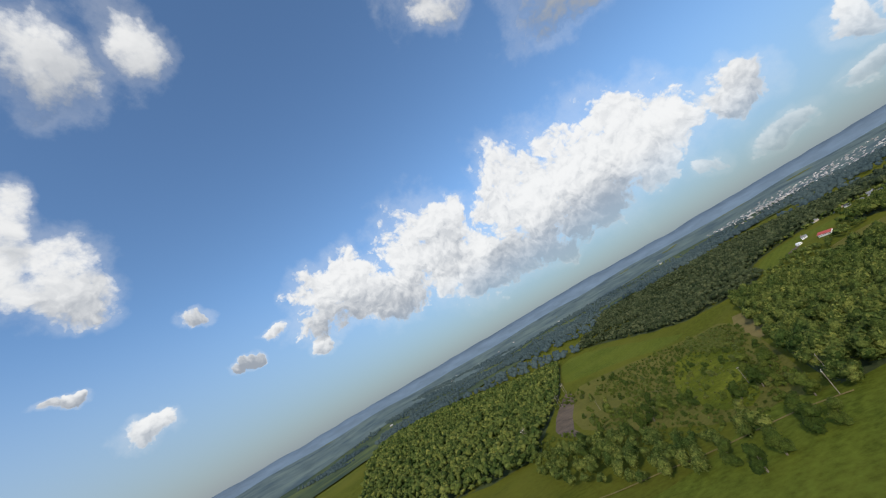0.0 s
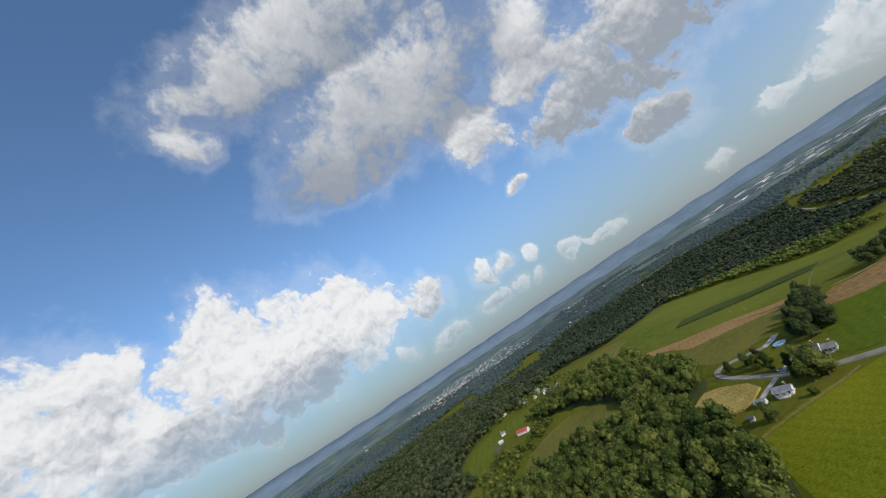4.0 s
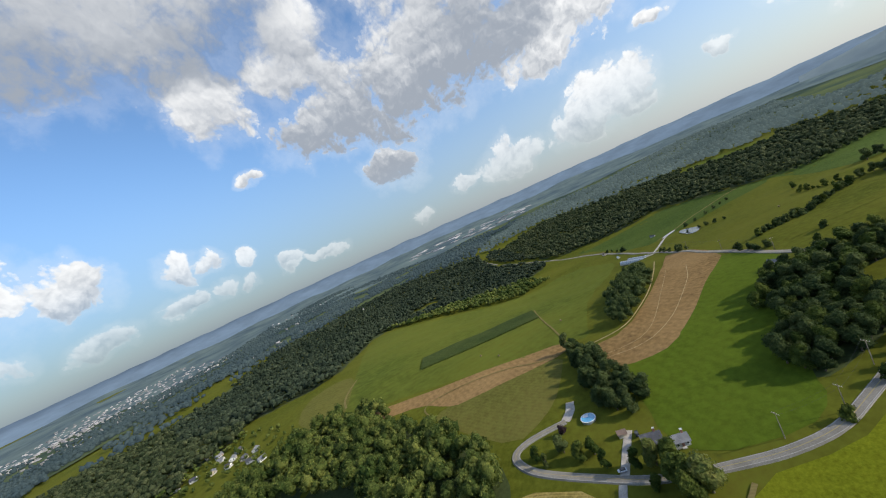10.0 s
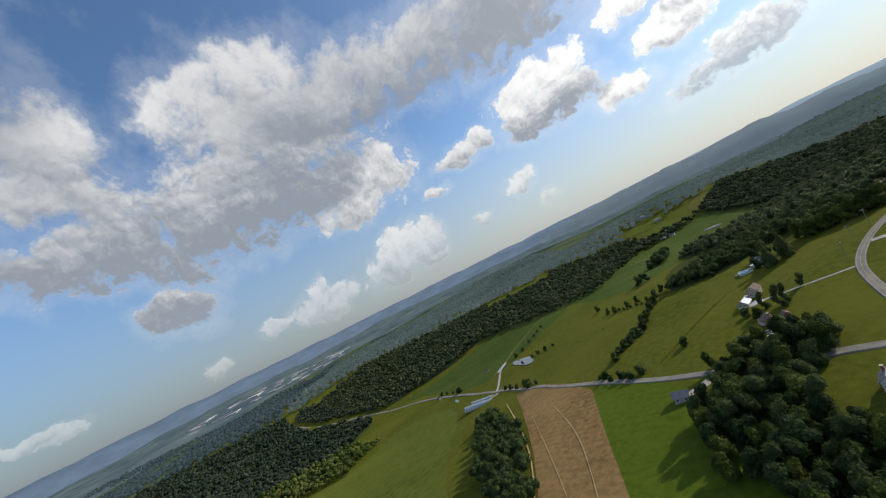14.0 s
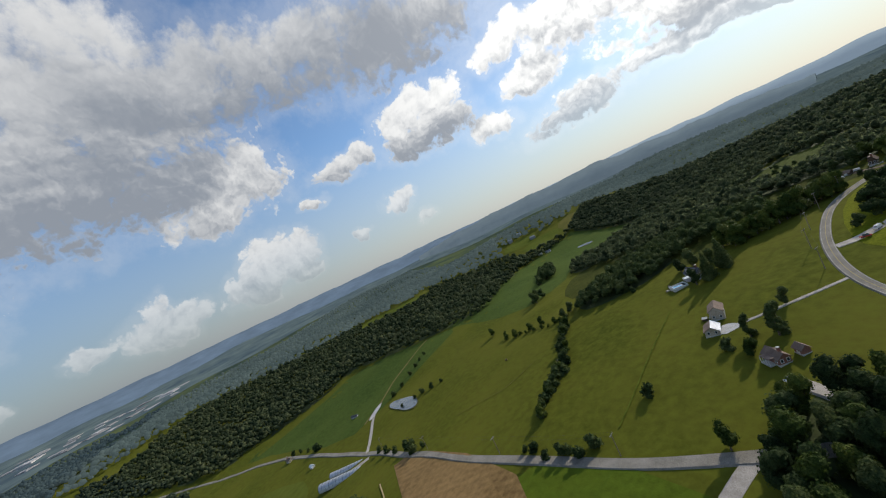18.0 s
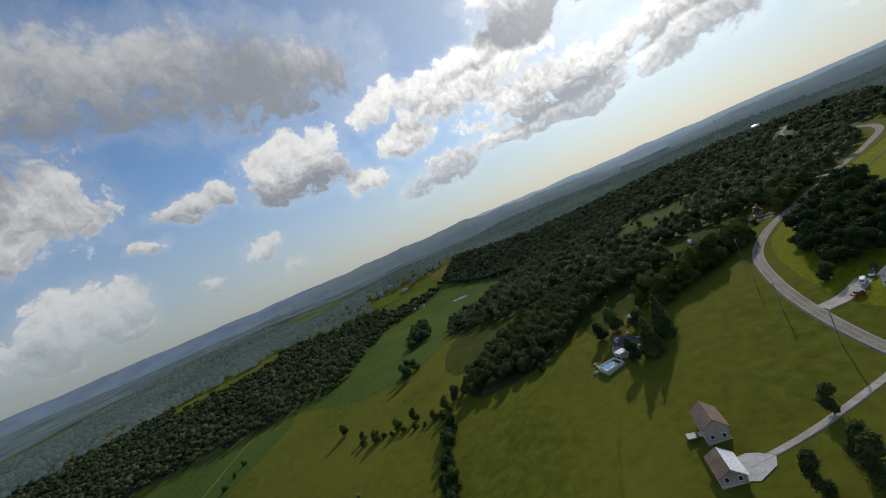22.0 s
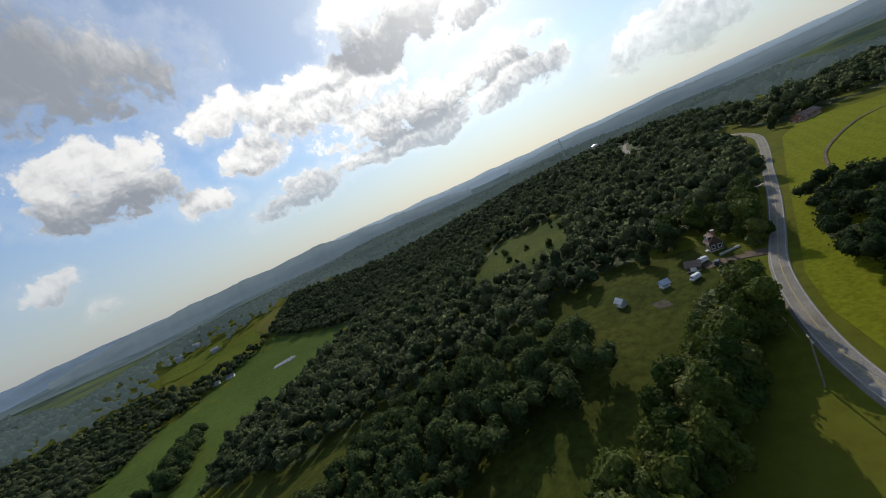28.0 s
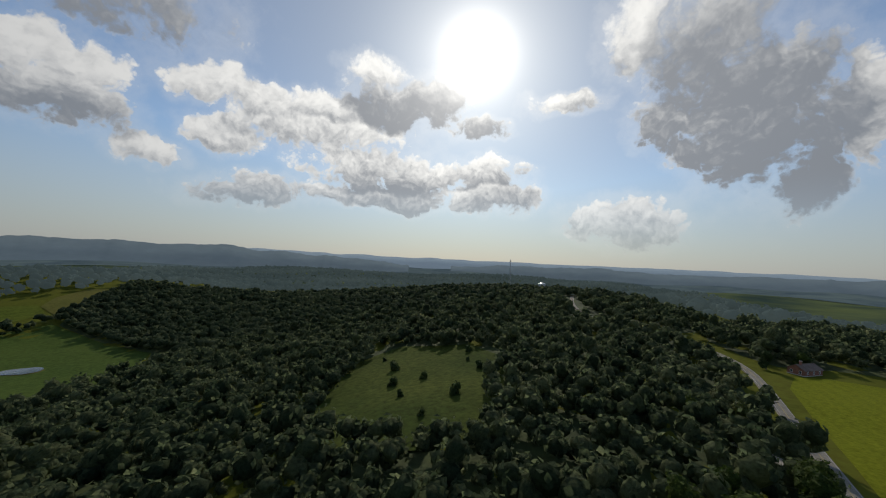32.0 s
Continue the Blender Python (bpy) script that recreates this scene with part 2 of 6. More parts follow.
CLOUD_SHADE_SUN = (0.54, 0.56, 0.59, 1)
SKY_STRENGTH = (0.121, 0.150, 0.172)
CLOUD_LIGHT, CLOUD_NEAR_SUN, CLOUD_SHADE = (0.86, 0.86, 0.85, 1), (1.9, 1.87, 1.78, 1), (0.31, 0.34, 0.385, 1)
HAZE_FAR, HAZE_SUN = (0.150, 0.190, 0.252, 1), (0.78, 0.77, 0.73, 1)
make_world()
sun_data = bpy.data.lights.new("sun", "SUN")
sun_data.energy, sun_data.angle, sun_data.color = 3.2, radians(0.53), (1.0, 0.93, 0.82)
sun = new("sun", sun_data)
sun.matrix_world = look(heading(SUN_AZ, SUN_EL) * 500, (0, 0, 0))


# ---------------------------------------------------------------- materials
def material(name, tones, scale=0.1, fine=2.0, rough=0.9, metal=0.0, bump=0.3, random_tone=0.0, stripes=0.0, stripe_scale=0.3, stripe_turn=0.0,
             translucent=0.0, island=False, specular=0.3, contrast=0.3, deep=0.0):
    """A surface with two scales of mottling between tones, fine relief, and optional rows and per-piece variation."""
    made = bpy.data.materials.new(name)
    made.use_nodes = True
    nodes, links = made.node_tree.nodes, made.node_tree.links
    shader = nodes["Principled BSDF"]
    place = nodes.new("ShaderNodeTexCoord").outputs["Object"]

    def grain(size, detail, rough_):
        one = nodes.new("ShaderNodeTexNoise")
        links.new(place, one.inputs["Vector"])
        one.inputs["Scale"].default_value, one.inputs["Detail"].default_value, one.inputs["Roughness"].default_value = size, detail, rough_
        return one.outputs[0]

    def mix(factor, a, b, kind="MIX"):
        one = nodes.new("ShaderNodeMix")
        one.data_type, one.blend_type = "RGBA", kind
        for socket, value in ((one.inputs[0], factor), (one.inputs[6], a), (one.inputs[7], b)):
            if isinstance(value, bpy.types.NodeSocket):
                links.new(value, socket)
            else:
                socket.default_value = value
        return one.outputs[2]

    large, small = grain(scale, 4, 0.6), grain(fine, 6, 0.65)
    ramp = nodes.new("ShaderNodeValToRGB")
    links.new(large, ramp.inputs[0])
    ramp.color_ramp.elements[0].position, ramp.color_ramp.elements[1].position = 0.34, 0.66
    ramp.color_ramp.elements[0].color, ramp.color_ramp.elements[1].color = (*tones[0], 1), (*tones[1], 1)
    tone = ramp.outputs[0]
    spread = nodes.new("ShaderNodeMapRange")
    links.new(small, spread.inputs[0])
    spread.inputs[1].default_value, spread.inputs[2].default_value = 0.3, 0.7
    spread.inputs[3].default_value, spread.inputs[4].default_value = 0.0, 1.0
    if len(tones) > 2:
        tone = mix(spread.outputs[0], tone, (*tones[2], 1))
    dim = nodes.new("ShaderNodeMapRange")
    links.new(small, dim.inputs[0])
    dim.inputs[1].default_value, dim.inputs[2].default_value, dim.inputs[3].default_value, dim.inputs[4].default_value = 0.3, 0.7, 1 - contrast, 1 + contrast
    grey = nodes.new("ShaderNodeCombineColor")
    for k in range(3):
        links.new(dim.outputs[0], grey.inputs[k])
    tone = mix(1.0, tone, grey.outputs[0], "MULTIPLY")
    if stripes:
        turn = nodes.new("ShaderNodeMapping")
        links.new(place, turn.inputs[0])
        turn.inputs["Rotation"].default_value = (0, 0, radians(stripe_turn))
        wave = nodes.new("ShaderNodeTexWave")
        links.new(turn.outputs[0], wave.inputs[0])
        wave.inputs["Scale"].default_value, wave.inputs["Distortion"].default_value, wave.inputs["Detail"].default_value = stripe_scale, 5.0, 4
        wave.inputs["Detail Scale"].default_value = 0.4
        soft = nodes.new("ShaderNodeMath")
        soft.operation = "MULTIPLY"
        links.new(wave.outputs["Fac"], soft.inputs[0])
        soft.inputs[1].default_value = stripes
        tone = mix(soft.outputs[0], tone, (*[min(1, c * 1.7) for c in tones[1]], 1))
    if random_tone:
        if island:
            chance = nodes.new("ShaderNodeNewGeometry").outputs["Random Per Island"]
        else:
            chance = nodes.new("ShaderNodeObjectInfo").outputs["Random"]
        shift = nodes.new("ShaderNodeMapRange")
        links.new(chance, shift.inputs[0])
        shift.inputs[3].default_value, shift.inputs[4].default_value = 1 - random_tone, 1 + random_tone
        hue = nodes.new("ShaderNodeHueSaturation")
        links.new(tone, hue.inputs["Color"])
        links.new(shift.outputs[0], hue.inputs["Value"])
        turn_hue = nodes.new("ShaderNodeMapRange")
        links.new(chance, turn_hue.inputs[0])
        turn_hue.inputs[3].default_value, turn_hue.inputs[4].default_value = 0.5 + random_tone * 0.06, 0.5 - random_tone * 0.06
        links.new(turn_hue.outputs[0], hue.inputs["Hue"])
        tone = hue.outputs[0]
    links.new(tone, shader.inputs["Base Color"])
    shader.inputs["Roughness"].default_value, shader.inputs["Metallic"].default_value = rough, metal
    shader.inputs["Specular IOR Level"].default_value = specular
    if bump:
        relief = nodes.new("ShaderNodeBump")
        links.new(small, relief.inputs["Height"])
        relief.inputs["Strength"].default_value, relief.inputs["Distance"].default_value = bump, deep or 0.12 / max(fine, 0.3)
        links.new(relief.outputs[0], shader.inputs["Normal"])
    if translucent:
        thin = nodes.new("ShaderNodeBsdfTranslucent")
        links.new(tone, thin.inputs[0])
        both = nodes.new("ShaderNodeMixShader")
        both.inputs[0].default_value = translucent
        links.new(shader.outputs[0], both.inputs[1])
        links.new(thin.outputs[0], both.inputs[2])
        links.new(both.outputs[0], nodes["Material Output"].inputs[0])
    return made


def haze_glow(name, tone, strength, second=None, fine_tone=0.12):
    """A far backdrop that carries its own light: haze painted as tone and emission."""
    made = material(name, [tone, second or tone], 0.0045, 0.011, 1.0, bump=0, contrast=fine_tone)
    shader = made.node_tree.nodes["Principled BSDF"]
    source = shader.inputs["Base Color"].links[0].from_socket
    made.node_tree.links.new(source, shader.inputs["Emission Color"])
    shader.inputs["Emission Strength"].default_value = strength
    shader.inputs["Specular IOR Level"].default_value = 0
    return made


LEAF = material("broadleaf foliage", [(0.042, 0.070, 0.012), (0.098, 0.128, 0.024)], 0.25, 1.6, 0.8, bump=1.0, random_tone=0.34, translucent=0.28, specular=0.12, contrast=0.5, deep=0.5)
LEAF_DARK = material("deep green foliage", [(0.046, 0.074, 0.024), (0.098, 0.128, 0.042)], 0.25, 1.6, 0.8, bump=1.0, random_tone=0.4, translucent=0.4, specular=0.12, contrast=0.5, deep=0.5)
LEAF_LIGHT = material("light green foliage", [(0.08, 0.115, 0.02), (0.14, 0.15, 0.03)], 0.3, 1.6, 0.65, bump=1.0, random_tone=0.25, translucent=0.28, contrast=0.5, deep=0.5)
LEAF_RED = material("copper beech foliage", [(0.03, 0.016, 0.018), (0.05, 0.028, 0.028)], 0.3, 1.6, 0.65, bump=1.0, translucent=0.2, contrast=0.5, deep=0.5)
WOODS = material("forest canopy", [(0.062, 0.098, 0.024), (0.165, 0.195, 0.046)], 0.035, 1.5, 0.8, bump=1.0, random_tone=0.45, translucent=0.38, island=True, specular=0.06, contrast=0.5, deep=0.5)
# bluish, lifted leaf tone paints in haze over the woods further off
WOODS_MID = material("haze tinted forest canopy", [(0.068, 0.094, 0.044), (0.132, 0.158, 0.076)], 0.03, 1.0, 0.85, bump=1.0, random_tone=0.5, translucent=0.58, island=True, specular=0.06, contrast=0.5, deep=0.5)
BARK = material("grey brown bark", [(0.10, 0.08, 0.06), (0.19, 0.16, 0.13)], 1.5, 9, 0.9)
PASTURE = material("rough pasture grass", [(0.078, 0.090, 0.010), (0.150, 0.142, 0.020), (0.10, 0.108, 0.013)], 0.012, 0.25, 0.95, bump=0.2, specular=0.03, contrast=0.24)
GRASS = material("mown meadow grass", [(0.07, 0.095, 0.011), (0.13, 0.145, 0.019), (0.095, 0.115, 0.015)], 0.014, 0.3, 0.95, bump=0.4, stripes=0.1, stripe_scale=0.03, stripe_turn=35, specular=0.03, contrast=0.35)
VIVID = material("lush hay field grass", [(0.115, 0.135, 0.008), (0.185, 0.19, 0.012), (0.14, 0.155, 0.010)], 0.012, 0.9, 0.95, bump=0.4, stripes=0.08, stripe_scale=0.06, stripe_turn=20, specular=0.03, contrast=0.35)
# broad yellow mottling paints in sunlit zones across the crop
CROP_GREEN = material("green crop field", [(0.066, 0.092, 0.014), (0.145, 0.150, 0.022), (0.098, 0.118, 0.018)], 0.006, 0.12, 0.95, bump=0.4, stripes=0.05, stripe_scale=0.03, stripe_turn=-50, specular=0.03, contrast=0.22)
CROP_DARK = material("tall dark green crop", [(0.032, 0.05, 0.014), (0.058, 0.075, 0.020)], 0.03, 0.5, 0.95, bump=0.9, stripes=0.2, stripe_scale=0.2, stripe_turn=-50, specular=0.03, contrast=0.4)
STUBBLE = material("brown stubble field", [(0.185, 0.112, 0.042), (0.32, 0.20, 0.085), (0.24, 0.15, 0.06)], 0.02, 0.3, 0.95, bump=0.6, stripes=0.10, stripe_scale=0.07, stripe_turn=55, specular=0.03, contrast=0.35)
TAN = material("dry tan grass", [(0.17, 0.13, 0.05), (0.26, 0.19, 0.08), (0.14, 0.125, 0.04)], 0.05, 0.5, 0.95, bump=0.8, stripes=0.15, stripe_scale=0.3, stripe_turn=10, specular=0.03, contrast=0.4)
OLIVE = material("thin olive field", [(0.098, 0.100, 0.020), (0.175, 0.150, 0.038), (0.115, 0.112, 0.025)], 0.016, 0.3, 0.95, bump=0.5, stripes=0.06, stripe_scale=0.12, stripe_turn=30, specular=0.03, contrast=0.28)
HILL_GREEN = material("cool green hillside grass", [(0.050, 0.082, 0.016), (0.090, 0.122, 0.024), (0.066, 0.098, 0.019)], 0.012, 0.3, 0.95, bump=0.4, specular=0.03, contrast=0.3)
FRESH = material("fresh green grass", [(0.060, 0.094, 0.009), (0.112, 0.142, 0.014), (0.082, 0.118, 0.011)], 0.009, 0.3, 0.95, bump=0.5, stripes=0.06, stripe_scale=0.05, stripe_turn=60, specular=0.03, contrast=0.2)
SCRUB = material("rough green meadow", [(0.044, 0.062, 0.012), (0.078, 0.092, 0.018)], 0.02, 0.4, 0.95, bump=0.6, specular=0.03, contrast=0.4)
# grass colour darkened to hold the cloud shade over yard and meadow
LAWN_SHADE = material("yard grass with painted cloud shade", [(0.040, 0.050, 0.009), (0.066, 0.072, 0.013)], 0.03, 0.4, 0.95, bump=0.5, specular=0.03, contrast=0.4)
BRIGHT = material("bright rough grass", [(0.080, 0.100, 0.010), (0.150, 0.160, 0.016)], 0.02, 0.35, 0.95, bump=0.5, specular=0.03, contrast=0.4)
STRAW = material("loose pale straw", [(0.40, 0.30, 0.15), (0.54, 0.42, 0.22)], 0.2, 1.0, 0.95, bump=0.5, specular=0.03)
CORN = material("ripening corn rows", [(0.21, 0.16, 0.04), (0.36, 0.27, 0.09)], 0.06, 0.8, 0.95, bump=0.9, stripes=0.25, stripe_scale=0.25, stripe_turn=10, specular=0.03, contrast=0.5)
SOIL = material("dark garden soil", [(0.045, 0.040, 0.024), (0.085, 0.070, 0.042)], 0.4, 2.0, 0.95)
EARTH = material("bare brown earth", [(0.085, 0.062, 0.042), (0.15, 0.105, 0.07)], 0.1, 1.0, 0.95)
# floor tone kept dark to include shade beneath the crowns
FOREST_FLOOR = material("forest floor with shade in its tone", [(0.034, 0.048, 0.012), (0.06, 0.078, 0.02)], 0.03, 0.5, 0.95)
ASPHALT = material("pale worn asphalt", [(0.205, 0.185, 0.15), (0.29, 0.262, 0.22)], 0.15, 3.0, 0.9, bump=0.15, specular=0.08)
GRAVEL = material("pale gravel drive", [(0.34, 0.30, 0.25), (0.48, 0.43, 0.37)], 0.3, 4.0, 0.9)
PAINT_YELLOW = material("worn yellow road paint", [(0.34, 0.27, 0.10), (0.42, 0.33, 0.14)], 1, 6, 0.7)
PAINT_WHITE = material("worn white road paint", [(0.34, 0.32, 0.28), (0.46, 0.44, 0.40)], 1, 6, 0.7)
WATER = material("still pond water", [(0.08, 0.10, 0.11), (0.12, 0.145, 0.155)], 0.05, 0.3, 0.2, bump=0.03, specular=0.8)
POOL_WATER = material("blue pool water", [(0.05, 0.30, 0.55), (0.10, 0.42, 0.65)], 0.3, 1.5, 0.08, bump=0.05, specular=0.8)
SIDING_WHITE = material("white clapboard siding", [(0.68, 0.67, 0.64), (0.78, 0.77, 0.74)], 0.5, 4, 0.6, bump=0.1)
SIDING_GREY = material("grey siding", [(0.36, 0.36, 0.36), (0.46, 0.46, 0.45)], 0.5, 4, 0.6, bump=0.1)
SIDING_TAN = material("tan siding", [(0.42, 0.35, 0.26), (0.52, 0.44, 0.34)], 0.5, 4, 0.6, bump=0.1)
TIMBER_DARK = material("dark brown timber cladding", [(0.075, 0.050, 0.034), (0.13, 0.09, 0.062)], 0.6, 5, 0.8, bump=0.2)
BRICK_RED = material("red brick wall", [(0.25, 0.11, 0.08), (0.34, 0.16, 0.11)], 0.8, 6, 0.85)
STONE = material("grey stone wall", [(0.28, 0.26, 0.24), (0.40, 0.38, 0.35)], 0.8, 4, 0.85)
ROOF_GREY = material("weathered grey shingles", [(0.17, 0.17, 0.18), (0.26, 0.26, 0.27)], 0.4, 5, 0.85)
ROOF_DARK = material("charcoal shingles", [(0.07, 0.07, 0.08), (0.12, 0.12, 0.13)], 0.4, 5, 0.85)
ROOF_BROWN = material("brown shingles", [(0.16, 0.11, 0.085), (0.24, 0.17, 0.13)], 0.4, 5, 0.85)
ROOF_RED = material("faded red metal roof", [(0.42, 0.07, 0.06), (0.52, 0.12, 0.10)], 0.3, 3, 0.5)
ROOF_WHITE = material("white metal roof", [(0.66, 0.67, 0.68), (0.78, 0.79, 0.80)], 0.3, 3, 0.45)
ROOF_METAL = material("galvanised metal roof", [(0.42, 0.44, 0.45), (0.55, 0.57, 0.58)], 0.3, 3, 0.4, metal=0.5)
WINDOW = material("dark window glass", [(0.03, 0.035, 0.04), (0.05, 0.055, 0.06)], 0.5, 2, 0.1, bump=0, specular=0.7)
DOOR = material("painted door", [(0.20, 0.10, 0.08), (0.26, 0.13, 0.10)], 1, 5, 0.5)
TRIM = material("white painted trim", [(0.70, 0.70, 0.68), (0.8, 0.8, 0.78)], 1, 5, 0.5, bump=0)
WOOD_POLE = material("weathered pole timber", [(0.20, 0.16, 0.12), (0.32, 0.27, 0.22)], 0.8, 8, 0.85)
STEEL = material("galvanised steel", [(0.45, 0.45, 0.46), (0.55, 0.55, 0.56)], 1, 6, 0.45, metal=0.7)
CABLE = material("dark cable", [(0.04, 0.04, 0.04), (0.06, 0.06, 0.06)], 1, 5, 0.6, bump=0)
HAY = material("round straw bale", [(0.20, 0.155, 0.07), (0.28, 0.22, 0.11)], 1, 6, 0.95)
CONCRETE = material("pale concrete", [(0.48, 0.46, 0.42), (0.6, 0.58, 0.54)], 0.4, 4, 0.85)
TYRE = material("black tyre rubber", [(0.02, 0.02, 0.02), (0.035, 0.035, 0.035)], 2, 8, 0.8)
CAR_WHITE = material("white car paint", [(0.7, 0.7, 0.7), (0.75, 0.75, 0.75)], 1, 4, 0.25, bump=0)
CAR_DARK = material("black car paint", [(0.02, 0.02, 0.025), (0.03, 0.03, 0.035)], 1, 4, 0.25, bump=0)
CAR_RED = material("red car paint", [(0.4, 0.03, 0.03), (0.45, 0.05, 0.04)], 1, 4, 0.25, bump=0)
# distance haze is put into these tones and their emission
WOODS_FAR = haze_glow("distant canopy with painted haze", (0.026, 0.040, 0.046), 0.7, (0.042, 0.058, 0.058))
WOODS_SUNWARD = haze_glow("canopy with pale painted haze", (0.024, 0.034, 0.034), 1.9, (0.036, 0.048, 0.046))
RIDGE_FAR = haze_glow("far ridge with painted blue haze", (0.062, 0.085, 0.112), 1.25, (0.076, 0.105, 0.140), 0.05)
RIDGE_SOUTH = haze_glow("southern ridge with pale painted haze", (0.15, 0.19, 0.225), 0.85, (0.155, 0.195, 0.23), 0.03)
RIDGE_MID = haze_glow("green ridge with painted blue haze", (0.078, 0.102, 0.118), 0.85, (0.09, 0.116, 0.13), 0.05)
VALE_FAR = haze_glow("far woods and fields with painted haze", (0.040, 0.058, 0.070), 0.85, (0.078, 0.102, 0.098))
VALE_MID = haze_glow("woods and fields with thin painted haze", (0.035, 0.055, 0.045), 0.22, (0.10, 0.12, 0.05))
# leaf tone shifted to blue grey as painted valley haze
WOODS_VALE = material("haze tinted valley canopy", [(0.036, 0.054, 0.034), (0.070, 0.092, 0.052)], 0.012, 0.35, 0.85, bump=1.0, random_tone=0.45, translucent=0.4, island=True, specular=0.1, contrast=0.5, deep=0.5)
TOWN_WALL = material("pale town walls", [(0.24, 0.23, 0.23), (0.42, 0.40, 0.38)], 0.01, 0.1, 0.8, bump=0, random_tone=0.35, island=True)


# ---------------------------------------------------------------- building helpers
def mesh_object(name, verts, faces, mat, parent=None, smooth=False, label=""):
    data = bpy.data.meshes.new(name)
    data.from_pydata(verts, [], faces)
    data.update()
    if smooth:
        data.polygons.foreach_set("use_smooth", [True] * len(data.polygons))
    data.materials.append(mat)
    ob = new(name, data)
    if parent is not None:
        ob.parent = parent
    if label:
        tagged(ob, label)
    return ob


def part(name, bm, mat, parent, label="", smooth=False):
    """One bmesh as one mesh object under a thing or part."""
    data = bpy.data.meshes.new(name)
    bm.to_mesh(data)
    bm.free()
    if smooth:
        data.polygons.foreach_set("use_smooth", [True] * len(data.polygons))
    data.materials.append(mat)
    ob = new(name, data)
    ob.parent = parent
    if label:
        tagged(ob, label)
    return ob


def block(size, at, turn=0.0, bevel=0.0, bm=None):
    """A bmesh box of the given size with its base centre at at."""
    bm = bm or bmesh.new()
    made = bmesh.ops.create_cube(bm, size=1.0)
    m = pose(at[0], at[1], at[2] + size[2] / 2, 0, 0, turn) @ Matrix.Diagonal((*size, 1))
    bmesh.ops.transform(bm, matrix=m, verts=made["verts"])
    if bevel:
        edges = list({e for v in made["verts"] for e in v.link_edges})
        bmesh.ops.bevel(bm, geom=edges, offset=bevel, segments=1, affect="EDGES")
    return bm


def rod(a, b, r0, r1=None, sides=8, bm=None):
    bm = bm or bmesh.new()
    a, b = Vector(a), Vector(b)
    made = bmesh.ops.create_cone(bm, segments=sides, radius1=r0, radius2=r0 if r1 is None else r1, depth=(b - a).length, cap_ends=True)
    m = Matrix.Translation((a + b) / 2) @ (b - a).to_track_quat("Z", "Y").to_matrix().to_4x4()
    bmesh.ops.transform(bm, matrix=m, verts=made["verts"])
    return bm


def empty(name, at, turn=0.0, label="", category="", group="", kind=""):
    ob = new(name)
    ob.matrix_basis = pose(*at, 0, 0, turn)
    return tagged(ob, label, category, group, kind)


# ---------------------------------------------------------------- land
HILL_X, HILL_Y, HILL_WIDTH, BASE = [-300 + 230 * k for k in range(7)], [-700 + 230 * k for k in range(8)], 210.0, -30.0
HILLS = [0.2, 7.2, 29.8, 34.1, 11.9, 14.5, 45.0, 2.5, 7.7, 11.3, -4.7, -22.5, -20.2, -0.9, 4.7, 9.7, 19.8, 18.6, 8.8, 14.8, 6.5, 2.5, -0.2, 12.4, 13.6, -5.4, 2.2, -8.3, -1.4, -10.0, 9.7, -1.1, -21.4, -10.4, -14.1, -5.5, -20.8, 9.7, 14.2, -6.0, -6.3, -12.1, -1.6, -7.2, 6.8, 7.8, -3.7, -5.5, -9.5, -9.9, -12.2, -1.3, -3.4, -11.6, -7.7, -5.9]
HILL_GRID = np.array([(x, y) for y in HILL_Y for x in HILL_X], float)
HILL_H = np.array(HILLS)


def ground(x, y):
    """Height of the land."""
    x, y = np.atleast_1d(np.asarray(x, float)), np.atleast_1d(np.asarray(y, float))
    z = np.full(x.shape, BASE)
    for (cx, cy), h in zip(HILL_GRID, HILL_H):
        z = z + h * np.exp(-((x - cx) ** 2 + (y - cy) ** 2) / (2 * HILL_WIDTH**2))
    far = np.clip((np.hypot(x - 350, y - 150) - 1100) / 900, 0, 1)
    far = far * far * (3 - 2 * far)
    vale = np.clip((y + 500) / 700, 0, 1)
    return z + 0.45 * np.sin(x / 13 + 1.2 * np.sin(y / 41)) * np.cos(y / 17 + np.sin(x / 47)) + 0.4 * np.sin((x - 0.6 * y) / 16) * np.sin((x + y) / 37) + far * (12 + (75 * np.clip((np.hypot(x - 350, y - 150) - 1500) / 2600, 0, 1) - 57) * vale + 9 * np.sin(x / 310 + 0.8) * np.cos(y / 370 + 0.3) + 6 * np.sin((x + y) / 210) + 5 * np.cos((x - 1.7 * y) / 160))


def gz(x, y):
    return float(ground(x, y)[0])


def inside(poly, x, y):
    x, y = np.asarray(x, float), np.asarray(y, float)
    hit = np.zeros(x.shape, bool)
    n = len(poly)
    for i in range(n):
        (ax, ay), (bx, by) = poly[i], poly[(i + 1) % n]
        if ay == by:
            continue
        cross = ((ay > y) != (by > y)) & (x < (bx - ax) * (y - ay) / (by - ay) + ax)
        hit ^= cross
    return hit


def rounded(poly, rounds=2, closed=True):
    """Cuts the corners of an outline or a line."""
    pts = [Vector((p[0], p[1])) for p in poly]
    for _ in range(rounds):
        out = []
        n = len(pts)
        for i in range(n if closed else n - 1):
            a, b = pts[i], pts[(i + 1) % n]
            out += [a * 0.75 + b * 0.25, a * 0.25 + b * 0.75]
        pts = out if closed else [pts[0]] + out + [pts[-1]]
    return [(p.x, p.y) for p in pts]


